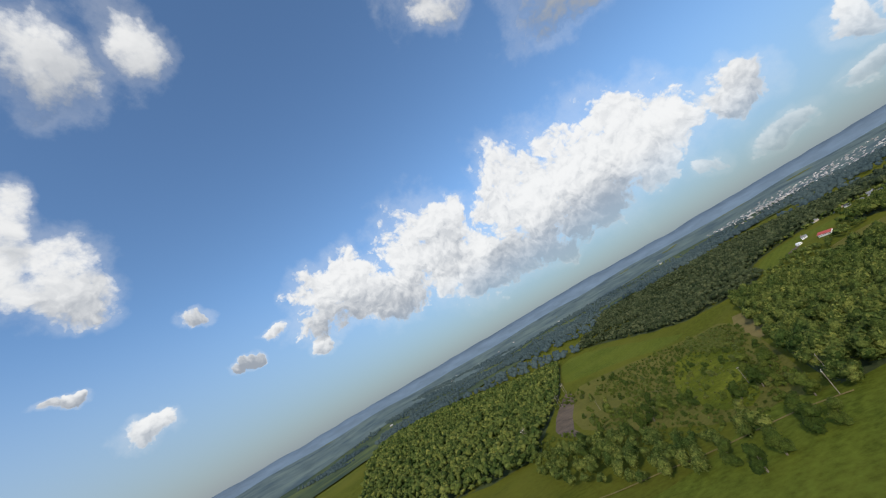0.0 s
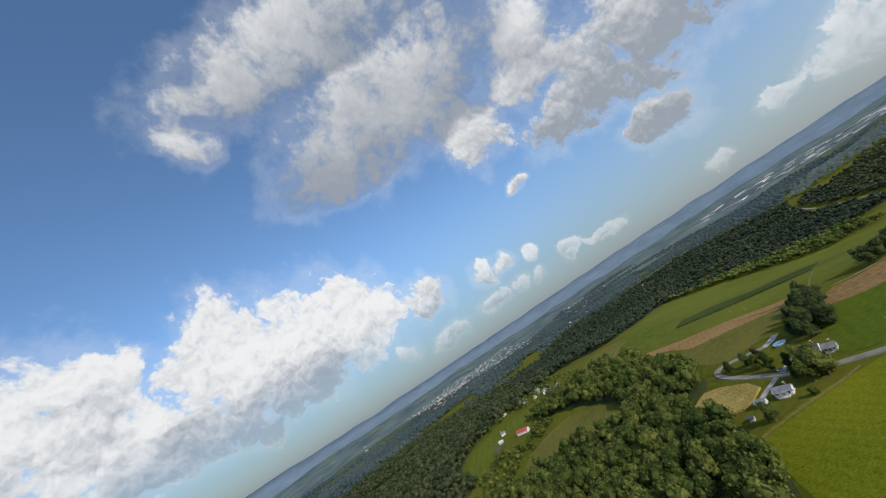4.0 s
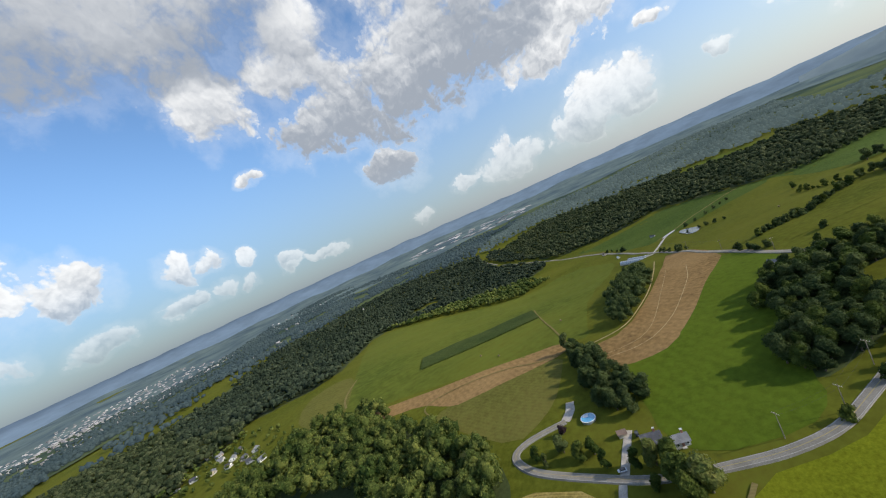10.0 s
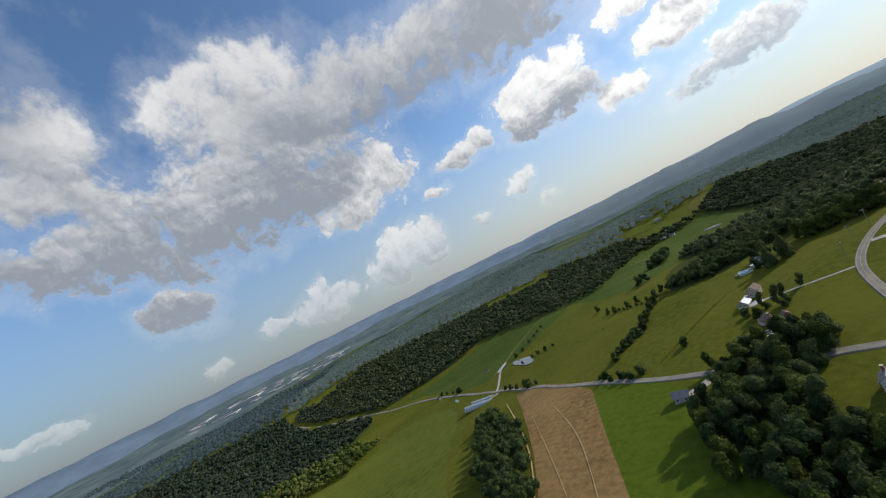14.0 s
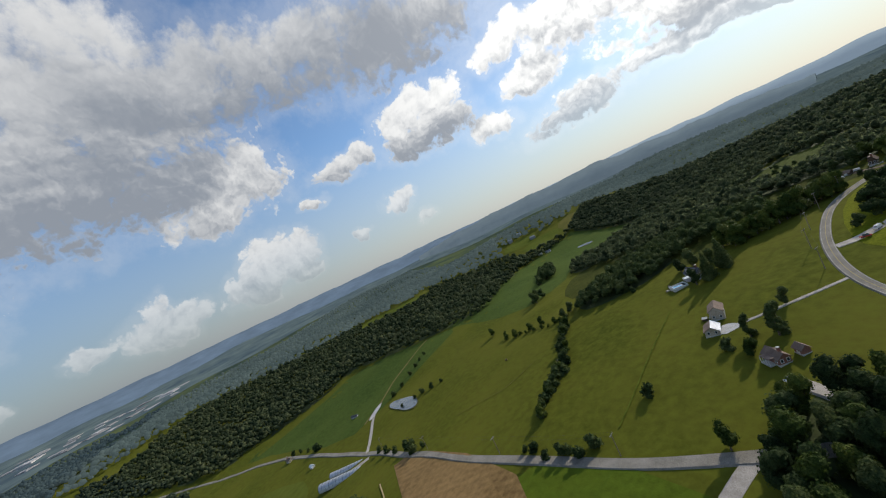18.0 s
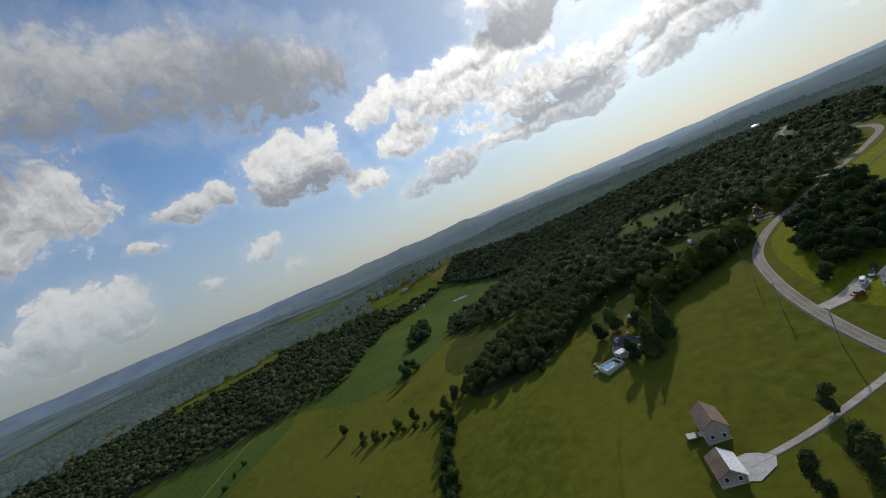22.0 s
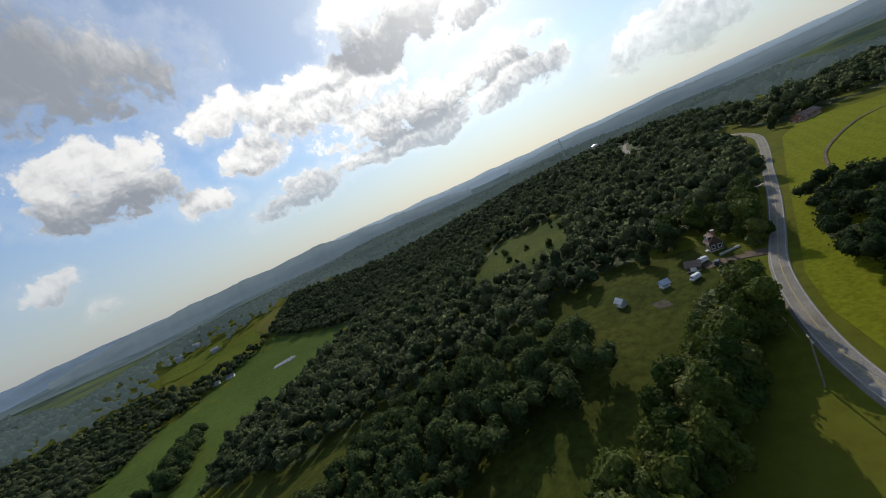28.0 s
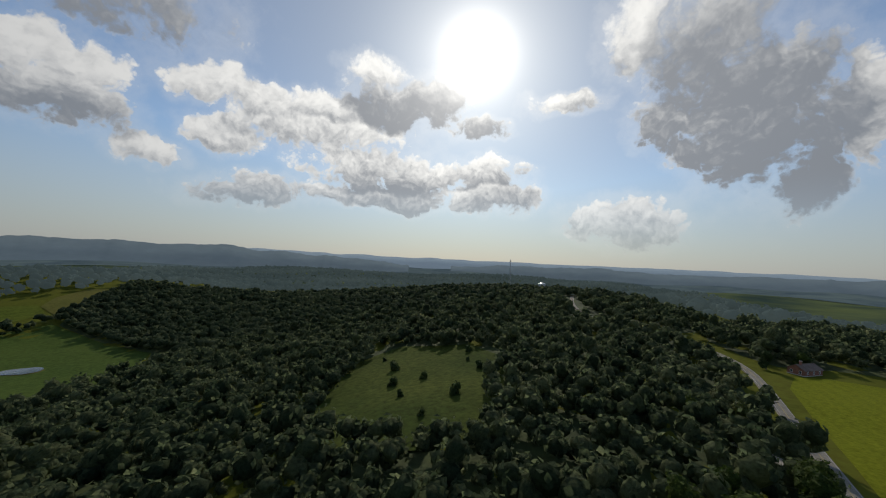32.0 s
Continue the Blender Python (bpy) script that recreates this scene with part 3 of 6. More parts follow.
def ground_sheet():
    def ticks(low, high, step, end):
        core = list(np.arange(low, high + 0.1, step))
        grow, at, left, right = step, high, [], []
        while at < end:
            grow *= 1.12
            at = min(at + grow, end)
            right.append(at)
        grow, at = step, low
        while at > -end:
            grow *= 1.12
            at = max(at - grow, -end)
            left.append(at)
        return left[::-1] + core + right
    xs, ys = ticks(-250, 750, 9, 4700), ticks(-460, 660, 9, 4700)
    gx, gy = np.meshgrid(xs, ys)
    z = ground(gx.ravel(), gy.ravel())
    verts = np.stack([gx.ravel(), gy.ravel(), z], 1).tolist()
    w = len(xs)
    faces = [(j * w + i, j * w + i + 1, j * w + w + i + 1, j * w + w + i) for j in range(len(ys) - 1) for i in range(w - 1)]
    ob = mesh_object("ground", verts, faces, PASTURE, smooth=True)
    return tagged(ob, "rolling pasture land with rough olive green grass", "ground", kind="structure")


def drape(name, poly, mat, step=8.0, lift=0.15, label="", category="field", rounds=1, kind="structure", height=0.0):
    """A patch that lies on the land inside an outline; height gives it a standing edge."""
    from mathutils.geometry import delaunay_2d_cdt
    edge = []
    outline = rounded(poly, rounds)
    for i, a in enumerate(outline):
        b = outline[(i + 1) % len(outline)]
        n = max(1, int(math.dist(a, b) / step))
        edge += [(a[0] + (b[0] - a[0]) * k / n, a[1] + (b[1] - a[1]) * k / n) for k in range(n)]
    xs, ys = [p[0] for p in edge], [p[1] for p in edge]
    gx, gy = np.meshgrid(np.arange(min(xs), max(xs), step), np.arange(min(ys), max(ys), step))
    gx, gy = gx.ravel(), gy.ravel()
    keep = inside(edge, gx, gy)
    pts = [Vector(p) for p in edge] + [Vector((float(a), float(b))) for a, b in zip(gx[keep], gy[keep])]
    n = len(edge)
    made = delaunay_2d_cdt(pts, [(i, (i + 1) % n) for i in range(n)], [], 1, 0.001)
    flat = np.array([(v.x, v.y) for v in made[0]])
    lift = lift * 0.45 if lift < 0.45 else lift
    z = ground(flat[:, 0], flat[:, 1]) + lift + height
    verts = np.column_stack([flat, z]).tolist()
    faces = [tuple(f) for f in made[2]]
    if height:
        base = len(verts)
        verts += [(p[0], p[1], v) for p, v in zip(edge, ground(xs, ys) - 0.1)]
        top = len(verts)
        verts += [(p[0], p[1], v) for p, v in zip(edge, ground(xs, ys) + lift + height)]
        faces += [(base + i, base + (i + 1) % n, top + (i + 1) % n, top + i) for i in range(n)]
    ob = mesh_object(name, verts, faces, mat, smooth=not height)
    return tagged(ob, label, category, kind=kind)


def ribbon(name, line, width, mat, lift=0.3, parent=None, offset=0.0, label="", category="", rounds=3, skirt=True, kind=""):
    """A strip that follows a line over the land."""
    pts = rounded(line, rounds, closed=False)
    dense = []
    for a, b in zip(pts, pts[1:]):
        n = max(1, int(math.dist(a, b) / 5))
        dense += [(a[0] + (b[0] - a[0]) * k / n, a[1] + (b[1] - a[1]) * k / n) for k in range(n)]
    dense.append(pts[-1])
    verts, faces = [], []
    for i, p in enumerate(dense):
        a, b = dense[max(i - 1, 0)], dense[min(i + 1, len(dense) - 1)]
        d = Vector((b[0] - a[0], b[1] - a[1])).normalized()
        side = Vector((-d.y, d.x))
        z = gz(*p) + lift
        for s, drop in ((-1, 0.6), (-1, 0), (1, 0), (1, 0.6)):
            at = Vector(p) + side * (offset + s * (width / 2 + (0.5 if drop else 0)))
            verts.append((at.x, at.y, z - drop))
    for i in range(len(dense) - 1):
        for k in ((0, 1, 2) if skirt else (1,)):
            a = i * 4 + k
            faces.append((a, a + 1, a + 5, a + 4))
    ob = mesh_object(name, verts, faces, mat, parent)
    return tagged(ob, label, category, kind=kind)


ground_sheet()


def vale_ring(name, near, far, step, lift, mat, label):
    """Land far down the valley, a ring sheet round the near country that holds painted haze."""
    n, rings = 180, []
    r = near
    while r < far:
        rings.append(r)
        r += step
        step *= 1.06
    rings.append(far)
    verts, faces = [], []
    for r in rings:
        for k in range(n):
            a = math.tau * k / n
            x, y = 350 + math.sin(a) * r, 100 + math.cos(a) * r
            verts.append((x, y, 0))
    pts = np.array(verts)
    pts[:, 2] = ground(pts[:, 0], pts[:, 1]) + lift
    for i in range(len(rings) - 1):
        for k in range(n):
            a, b = i * n + k, i * n + (k + 1) % n
            faces.append((a, b, b + n, a + n))
    return tagged(mesh_object(name, pts.tolist(), faces, mat, smooth=True), label, "valley", kind="structure")


# rings laid over the land; the haze sits in their self-lit colour
vale_ring("valley_land", 1250, 2350, 40, 3.0, VALE_MID, "valley land of woods and fields, thin haze painted on")
vale_ring("valley_land", 2300, 4500, 60, 5.0, VALE_FAR, "far valley land below the ridge, haze painted on")


def ridge(name, radius, start, end, base, heights, mat, label, seed):
    """A long wooded ridge line, far off, with a solid body that slopes down towards the valley."""
    n = 160
    verts, faces = [], []
    for i in range(n + 1):
        az = start + (end - start) * i / n
        u = i / n * (len(heights) - 1)
        k = min(int(u), len(heights) - 2)
        h = heights[k] + (heights[k + 1] - heights[k]) * (0.5 - 0.5 * math.cos((u - k) * math.pi))
        h += 16 * noise.noise((az * 0.3, seed, 0)) + 6 * noise.noise((az * 1.6, seed, 5))
        d = heading(az, 0)
        for r, z in ((radius - 700, base - 60), (radius - 250, base + (h - base) * 0.55), (radius, h), (radius + 40, base - 60)):
            verts.append((350 + d.x * r, 100 + d.y * r, z))
    for i in range(n):
        for k in range(3):
            a = i * 4 + k
            faces.append((a, a + 4, a + 5, a + 1))
    return tagged(mesh_object(name, verts, faces, mat, smooth=True), label, "ridge", kind="structure")


# ---------------------------------------------------------------- plan
ROAD_MAIN = [(214, 189), (206, 209), (197, 217), (187, 208), (181, 194), (174, 172), (170, 158), (169, 142), (169, 127), (169, 113), (173, 97), (183, 84),
             (196, 67), (212, 46), (232, 12), (255, -18), (278, -45), (293, -66), (303, -95), (308, -125), (309, -150), (304, -172), (295, -195),
             (284, -213), (268, -241), (248, -280), (226, -320), (205, -365), (205, -420), (232, -470), (240, -540), (210, -640)]
ROAD_FARM = [(246, -2), (270, 12), (302, 29), (320, 36), (342, 42), (400, 55), (480, 66), (565, 80), (680, 108), (787, 148), (875, 217), (960, 275), (1091, 410), (1180, 470)]

# roads
main_road = ribbon("road", ROAD_MAIN, 3.9, ASPHALT, 0.3, label="pale worn two lane country road with grassy verges", category="road", kind="structure")
ribbon("centre_line", ROAD_MAIN, 0.22, PAINT_YELLOW, 0.33, parent=main_road, skirt=False)
for side in (-1, 1):
    ribbon("edge_line", ROAD_MAIN, 0.16, PAINT_WHITE, 0.33, parent=main_road, offset=side * 1.7, skirt=False)
ribbon("road", ROAD_FARM, 4.6, ASPHALT, 0.3, label="narrow pale farm road across the pastures", category="road", kind="structure")
for line, wide in (([(327, -34), (316, -41), (306, -50), (292, -65)], 1.5), ([(214, 189), (222, 186), (229, 186)], 5), ([(172, 166), (186, 163), (197, 160)], 3.4),
                   ([(170, 167), (157, 169), (147, 170)], 3.0), ([(549, 83), (556, 96), (566, 108)], 6), ([(565, 80), (600, 64), (643, 47), (662, 30)], 4),
                   ([(287, -107), (293, -98), (300, -94)], 4.5), ([(270, 12), (286, 2), (298, -4)], 7), ([(302, 29), (304, 40), (305, 50)], 4.5),
                   ([(226, 26), (238, 20), (247, 24)], 3), ([(260, -262), (263, -272), (265, -281)], 4)):
    ribbon("driveway", line, wide, GRAVEL, 0.14, label="pale gravel driveway off the country road", category="driveway", kind="structure")

ribbon("driveway", [(290, -203), (298, -208), (307, -209)], 4.5, EARTH, 0.14, label="dark earth driveway to the old house", category="driveway", kind="structure")

# fields
PALE_FIELD = [(1310, -160), (1150, -330), (1060, -290), (1180, -120)]
HILL_FIELDS = [PALE_FIELD, [(930, -480), (895, -715), (820, -650), (815, -560), (860, -450)], [(1020, -520), (960, -610), (890, -540), (960, -460)]]
drape("field", [(-263, 786), (-176, 755), (-25, 476), (-44, 442), (-135, 537), (-200, 547), (-238, 570)], GRASS, 12, 0.3, "smooth green pasture in a valley between woods")
drape("field", [(17, 397), (-36, 429), (-136, 503), (-216, 495), (-187, 300), (-121, 204), (-47, 96), (-17, 101), (1, 228)], OLIVE, 8, 0.15, "rough meadow with scrub and light green grass")
drape("meadow", [(-55, 382), (-6, 278), (-26, 189), (-38, 115), (-61, 143), (-77, 250)], BRIGHT, 8, 0.25, "bright green grass meadow dotted with shrubs")
drape("track", [(-226, 498), (-202, 467), (-187, 303), (-167, 258), (-189, 267), (-216, 334)], EARTH, 8, 0.35, "bare brown earth track under a power line", "track")
drape("track", [(14, 394), (31, 379), (13, 251), (0, 257)], TAN, 6, 0.3, "dry tan mown strip beside the woods", "track")
drape("meadow", [(-14, 85), (-36, 115), (-80, 77), (-142, 54), (-111, -27), (9, -49), (70, 90)], GRASS, 8, 0.2, "green grass clearing with utility poles")
drape("field", [(190, 370), (193, 328), (174, 278), (155, 288), (143, 324), (125, 340), (96, 374), (118, 399), (146, 402), (180, 389)], OLIVE, 6, 0.2, "olive green hay field ringed by woods")
drape("field", [(228, 500), (196, 480), (174, 522), (143, 512), (112, 480), (92, 480), (108, 549), (157, 593), (192, 565)], GRASS, 8, 0.2, "long narrow green field beside the barns")
drape("field", [(162, 128), (166, 97), (177, 82), (192, 62), (180, 20), (120, 20), (60, 60), (75, 120), (97, 142), (107, 151), (111, 166), (118, 166)], VIVID, 6, 0.2, "lush bright green hay field along the road")
drape("field", [(176, 214), (168, 173), (146, 174), (142, 186), (136, 200), (138, 215), (160, 217)], CORN, 5, 0.3, "dry tan corn field", height=0.9, rounds=1)
GREEN_MAIN = [(399, 463), (600, 594), (725, 640), (700, 477), (650, 290), (740, 200), (655, 130), (593, 128), (440, 170), (330, 172), (305, 170), (311, 188), (304, 228), (305, 323), (277, 390), (312, 412)]
drape("field", GREEN_MAIN, CROP_GREEN, 10, 0.2, "broad green crop field on a gentle slope")
drape("field", [(356, 344), (398, 362), (488, 242), (424, 224)], CROP_DARK, 8, 0.3, "strip of tall dark green crop", height=1.6, rounds=0)
drape("field", [(315, 192), (298, 184), (285, 200), (262, 266), (264, 280), (276, 307), (268, 342), (272, 382), (293, 335), (302, 279), (312, 228)], STUBBLE, 8, 0.32, "long brown stubble strip")
drape("field", [(522, 72), (395, 50), (334, 82), (278, 110), (252, 125), (247, 143), (249, 164), (287, 172), (293, 146), (345, 122), (420, 98)], STUBBLE, 8, 0.3, "curved brown stubble field beside the trees")
drape("field", [(391, 52), (315, 38), (286, 64), (241, 76), (200, 90), (186, 92), (175, 104), (174, 135), (190, 148), (208, 149), (226, 154), (247, 164), (252, 126), (297, 100), (340, 80)], FRESH, 8, 0.2, "vivid green grass field in front of the woods")
drape("field", [(294, 190), (286, 236), (263, 282), (250, 287), (226, 252), (204, 216), (222, 200), (244, 192)], OLIVE, 8, 0.2, "pale olive mown field")
drape("field", [(348, 506), (397, 503), (408, 480), (381, 451), (312, 412), (270, 389), (285, 456)], OLIVE, 8, 0.2, "pale dry grass field")
drape("field", [(556, -112), (690, -118), (735, -105), (800, -330), (830, -560), (740, -530), (600, -480), (575, -240), (530, -170)], HILL_GREEN, 14, 0.1, "cool green hill pasture between the woods")
drape("field", [(881, 197), (850, 79), (880, -5), (739, -89), (690, -120), (660, -40), (640, 35), (640, 86), (796, 138)], HILL_GREEN, 12, 0.25, "dark green hillside field")
drape("field", [(791, -331), (735, -375), (611, -440), (560, -327), (581, -247), (530, -170), (560, -110), (690, -125), (720, -180), (760, -250)], HILL_GREEN, 12, 0.2, "green hillside pasture around tree clumps")
drape("field", [(807, -506), (764, -521), (595, -450), (586, -408), (679, -380), (780, -400)], HILL_GREEN, 12, 0.3, "green pasture with a pale pond")
drape("field", [(408, -288), (414, -440), (318, -412), (334, -290), (366, -276)], SCRUB, 8, 0.5, "sloping meadow with scattered scrub inside the forest")
drape("field", [(177, -345), (203, -345), (244, -275), (279, -213), (299, -178), (304, -146), (299, -110), (288, -84), (240, -60), (130, -120), (90, -280)], VIVID, 8, 0.2, "smooth yellow green hay field inside the road bend")
drape("field", PALE_FIELD, GRASS, 12, 0.5, "pale field on a wooded hill")
drape("field", [(924, -492), (890, -600), (835, -570), (867, -462)], GRASS, 12, 0.5, "small green field among far woods")
drape("field", [(890, -598), (910, -710), (833, -640), (818, -570)], OLIVE, 12, 0.5, "small pale field among far woods")
# yard and meadow take the grass with cloud shade in its colour
drape("yard", [(340, -232), (352, -205), (330, -185), (305, -193), (293, -212), (300, -228)], LAWN_SHADE, 6, 0.25, "mown grass yard with painted cloud shade around the sheds", "yard")
drape("meadow", [(530, -190), (505, -228), (455, -226), (423, -228), (385, -228), (352, -234), (318, -242), (304, -200), (332, -168), (351, -144), (364, -126), (372, -112), (380, -112), (400, -150), (445, -145), (462, -105), (500, -130)], LAWN_SHADE, 8, 0.22, "green meadow with dark painted cloud shade between two woods")
drape("garden", [(326.5, -199), (326, -195), (322, -194), (322.5, -199)], SOIL, 4, 0.4, "fenced brown vegetable garden", "garden", rounds=0)
drape("field", [(1010, -520), (960, -600), (900, -540), (960, -470)], GRASS, 12, 0.6, "bright patch of pasture in the hills")

# forest floor under the woods, its dark tone holding the trees' shade
FOREST_NEAR = [(-15, 71), (95, 140), (106, 152), (118, 167), (132, 173), (138, 194), (136, 216), (170, 220), (176, 214), (196, 224), (232, 270), (262, 330), (290, 350), (286, 400),
               (262, 440), (228, 450), (200, 474), (189, 448), (200, 392), (196, 330), (176, 276), (154, 284), (141, 321), (122, 336), (92, 370), (45, 478), (28, 376), (6, 235), (-9, 134)]
FOREST_WEST = [(-900, 900), (-500, 800), (-336, 770), (-268, 780), (-243, 595), (-230, 498), (-227, 316), (-206, 226), (-416, 193), (-700, 560)]
FOREST_NORTH = [(-26, 542), (33, 491), (95, 470), (100, 560), (150, 610), (225, 600), (240, 560), (330, 720), (340, 900), (250, 1200), (-150, 1200), (-236, 842), (-144, 763)]
FOREST_VALLEY = [(420, 520), (600, 605), (735, 655), (770, 560), (800, 480), (1000, 420), (1300, 520), (1300, 900), (900, 1150), (500, 1050), (360, 780), (340, 600)]
FOREST_BELT = [(665, 290), (730, 240), (800, 300), (790, 480), (745, 630), (718, 480)]
FOREST_EAST = [(668, -148), (735, -100), (800, -52), (905, 0), (885, 60), (903, 150), (915, 222), (990, 290), (1250, 420), (1450, 280), (1400, 60), (1280, -150), (1150, -320), (985, -399), (860, -340), (790, -345), (742, -260)]
FOREST_SOUTH = [(575, -240), (540, -200), (470, -192), (432, -203), (395, -208), (362, -208), (350, -226), (318, -238), (296, -245), (266, -252), (240, -310), (212, -370), (214, -420), (150, -466), (130, -760), (500, -820),
                (900, -760), (820, -560), (740, -530), (600, -480), (585, -330)]
FOREST_FILL = [(800, 310), (880, 250), (950, 285), (1080, 425), (1250, 505), (1300, 525), (1000, 425), (800, 485)]
FOREST_FILL_SOUTH = [(1000, 290), (1100, 400), (1200, 470), (1300, 480), (1260, 425)]
FOREST_FAR_SIDE = [(196, -362), (172, -362), (120, -340), (40, -300), (-80, -260), (-300, -300), (-500, -450), (-500, -700), (140, -470), (188, -430)]
WOOD_HOLLOW = [(440, -78), (455, -105), (447, -140), (430, -188), (395, -203), (350, -202), (343, -174), (384, -148), (394, -112), (400, -99), (408, -94), (415, -85)]
WOOD_ROAD = [(289, 60), (294, 40), (299, 20), (296, 4), (280, -8), (264, 6), (266, 22), (262, 40), (232, 42), (218, 50), (200, 78), (195, 90), (208, 98), (239, 80), (262, 82)]
WOOD_BEND = [(287, -185), (268, -225), (250, -235), (258, -190), (262, -150), (274, -122), (290, -118), (297, -140)]
BELT_ROAD = [(353, -124), (344, -127), (332, -144), (321, -158), (309, -170), (305, -178), (309, -183), (323, -171), (340, -152), (351, -138), (357, -129)]
FOREST_GAP = [(300, 560), (340, 600), (360, 780), (500, 1050), (260, 1210), (250, 1200), (340, 900), (330, 720), (260, 600)]
CLUMP_LONG = [(500, 106), (395, 110), (303, 138), (307, 153), (373, 150), (470, 128)]
CLUMP_POOL = [(295, 190), (290, 175), (252, 161), (220, 146), (207, 156), (215, 170), (246, 177)]
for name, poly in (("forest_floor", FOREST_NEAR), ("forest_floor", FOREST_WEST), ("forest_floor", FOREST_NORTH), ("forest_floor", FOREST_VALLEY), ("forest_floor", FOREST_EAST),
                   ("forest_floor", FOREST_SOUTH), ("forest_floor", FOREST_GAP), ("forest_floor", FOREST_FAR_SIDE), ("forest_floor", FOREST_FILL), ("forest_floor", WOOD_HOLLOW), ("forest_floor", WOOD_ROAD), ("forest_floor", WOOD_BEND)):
    drape(name, poly, FOREST_FLOOR, 14, 0.1, "leaf litter floor with painted shade under dense woods", "forest floor", rounds=1)

# far ridges, with haze painted into colour and emission
ridge("far_ridge", 4450, -75, 132, -10, [80, 88, 98, 108, 124, 104, 112, 124, 132, 122, 112, 110, 104, 98], RIDGE_FAR, "wooded ridge on the horizon in painted blue haze", 1.0)
ridge("far_ridge", 4450, 131, 290, -30, [98, 104, 90, 88, 92, 88, 82, 92, 80], RIDGE_SOUTH, "ridge on the southern horizon in pale painted haze", 2.0)
ridge("middle_ridge", 3100, 118, 172, -60, [40, 70, 95, 104, 100, 108, 84, 70, 50, 25], RIDGE_MID, "wooded ridge across the valley in painted blue haze", 3.0)
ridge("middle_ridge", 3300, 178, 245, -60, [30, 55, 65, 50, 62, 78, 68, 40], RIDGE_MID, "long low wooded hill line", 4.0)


# ---------------------------------------------------------------- trees
def crown_cards(rng, blobs, count, size):
    """Leaf clumps spread over the surface of several lobes: quads, tilted and bent at random."""
    verts, faces = [], []
    weights = np.array([b[3] ** 2 for b in blobs])
    picks = rng.choice(len(blobs), count, p=weights / weights.sum())
    for k in picks:
        cx, cy, cz, r = blobs[k]
        d = rng.normal(size=3)
        d[2] = d[2] * 0.9 + 0.35
        d /= np.linalg.norm(d)
        at = np.array((cx, cy, cz)) + d * r * rng.uniform(0.82, 1.1)
        nrm = d + rng.normal(size=3) * 0.45
        nrm /= np.linalg.norm(nrm)
        u = np.cross(nrm, rng.normal(size=3))
        u /= np.linalg.norm(u) + 1e-9
        v = np.cross(nrm, u)
        a, b = size * rng.uniform(0.6, 1.2), size * rng.uniform(0.5, 1.0)
        base = len(verts)
        droop = nrm * size * 0.28
        verts += [at - u * a - droop, at - v * b, at + u * a - droop * 0.6, at + v * b]
        faces += [(base, base + 1, base + 2), (base, base + 2, base + 3)]
    return verts, faces


def lump(rng, at, r, rough=0.22, level=1, squash=0.85):
    bm = bmesh.new()
    bmesh.ops.create_icosphere(bm, subdivisions=level, radius=1.0)
    seed = rng.uniform(0, 50)
    verts = []
    for v in bm.verts:
        k = 1 + rough * 2 * noise.noise(v.co * 1.7 + Vector((seed, 0, 0)))
        verts.append(np.array((v.co.x * r * k + at[0], v.co.y * r * k + at[1], v.co.z * r * k * squash + at[2])))
    faces = [tuple(v.index for v in f.verts) for f in bm.faces]
    bm.free()
    return verts, faces


def tree_shape(seed, height, spread, cards, size, lobes=9, low=0.1, cone=False):
    """Meshes of one tree: trunk with limbs, and a crown of leaf clumps round a rough core."""
    rng = np.random.default_rng(seed)
    blobs = []
    for k in range(lobes):
        if cone:
            u = k / (lobes - 1)
            blobs.append((rng.normal() * 0.06, rng.normal() * 0.06, height * (0.12 + 0.82 * u), spread * (1.02 - 0.9 * u)))
        else:
            a, u = k * 2.4 + rng.uniform(-0.4, 0.4), (k * 0.618 + 0.05) % 1.0
            reach = spread * (0.62 - 0.3 * u) * rng.uniform(0.6, 1.1)
            blobs.append((math.cos(a) * reach, math.sin(a) * reach, height * (low + 0.05 + (0.81 - low) * u), spread * rng.uniform(0.38, 0.55)))
    if not cone:
        blobs.append((0, 0, height * 0.72, spread * 0.6))
        blobs.append((0, 0, height * (low + 0.22), spread * 0.52))
    leaf_v, leaf_f = crown_cards(rng, blobs, cards, size)
    core_v, core_f = [], []
    for x, y, z, r in blobs:
        v, f = lump(rng, (x, y, z), r * 0.86, 0.25, 1)
        core_f += [tuple(i + len(core_v) for i in g) for g in f]
        core_v += v
    bm = rod((0, 0, -0.4), (0, 0, height * 0.55), height * 0.028 + 0.12, 0.12, 7)
    for k in range(0 if cone else 4):
        x, y, z, r = blobs[k]
        rod((0, 0, height * (0.22 + 0.06 * k)), (x * 0.9, y * 0.9, z), 0.14, 0.05, 5, bm)
    trunk = bpy.data.meshes.new("trunk")
    bm.to_mesh(trunk)
    bm.free()
    trunk.materials.append(BARK)
    return trunk, (leaf_v, leaf_f), (core_v, core_f)


def crown_mesh(shape, mat):
    (lv, lf), (cv, cf) = shape[1], shape[2]
    data = bpy.data.meshes.new("crown")
    data.from_pydata([tuple(v) for v in lv] + [tuple(v) for v in cv], [], list(lf) + [tuple(i + len(lv) for i in f) for f in cf])
    data.materials.append(mat)
    return data


def make_tree(trunk, crown, label, category="tree", group=""):
    top = empty("shrub" if category == "shrub" else "tree", (0, 0, 0), 0, label, category, group)
    for name, data in (("trunk", trunk), ("crown", crown)):
        ob = new(name, data)
        ob.parent = top
    return top


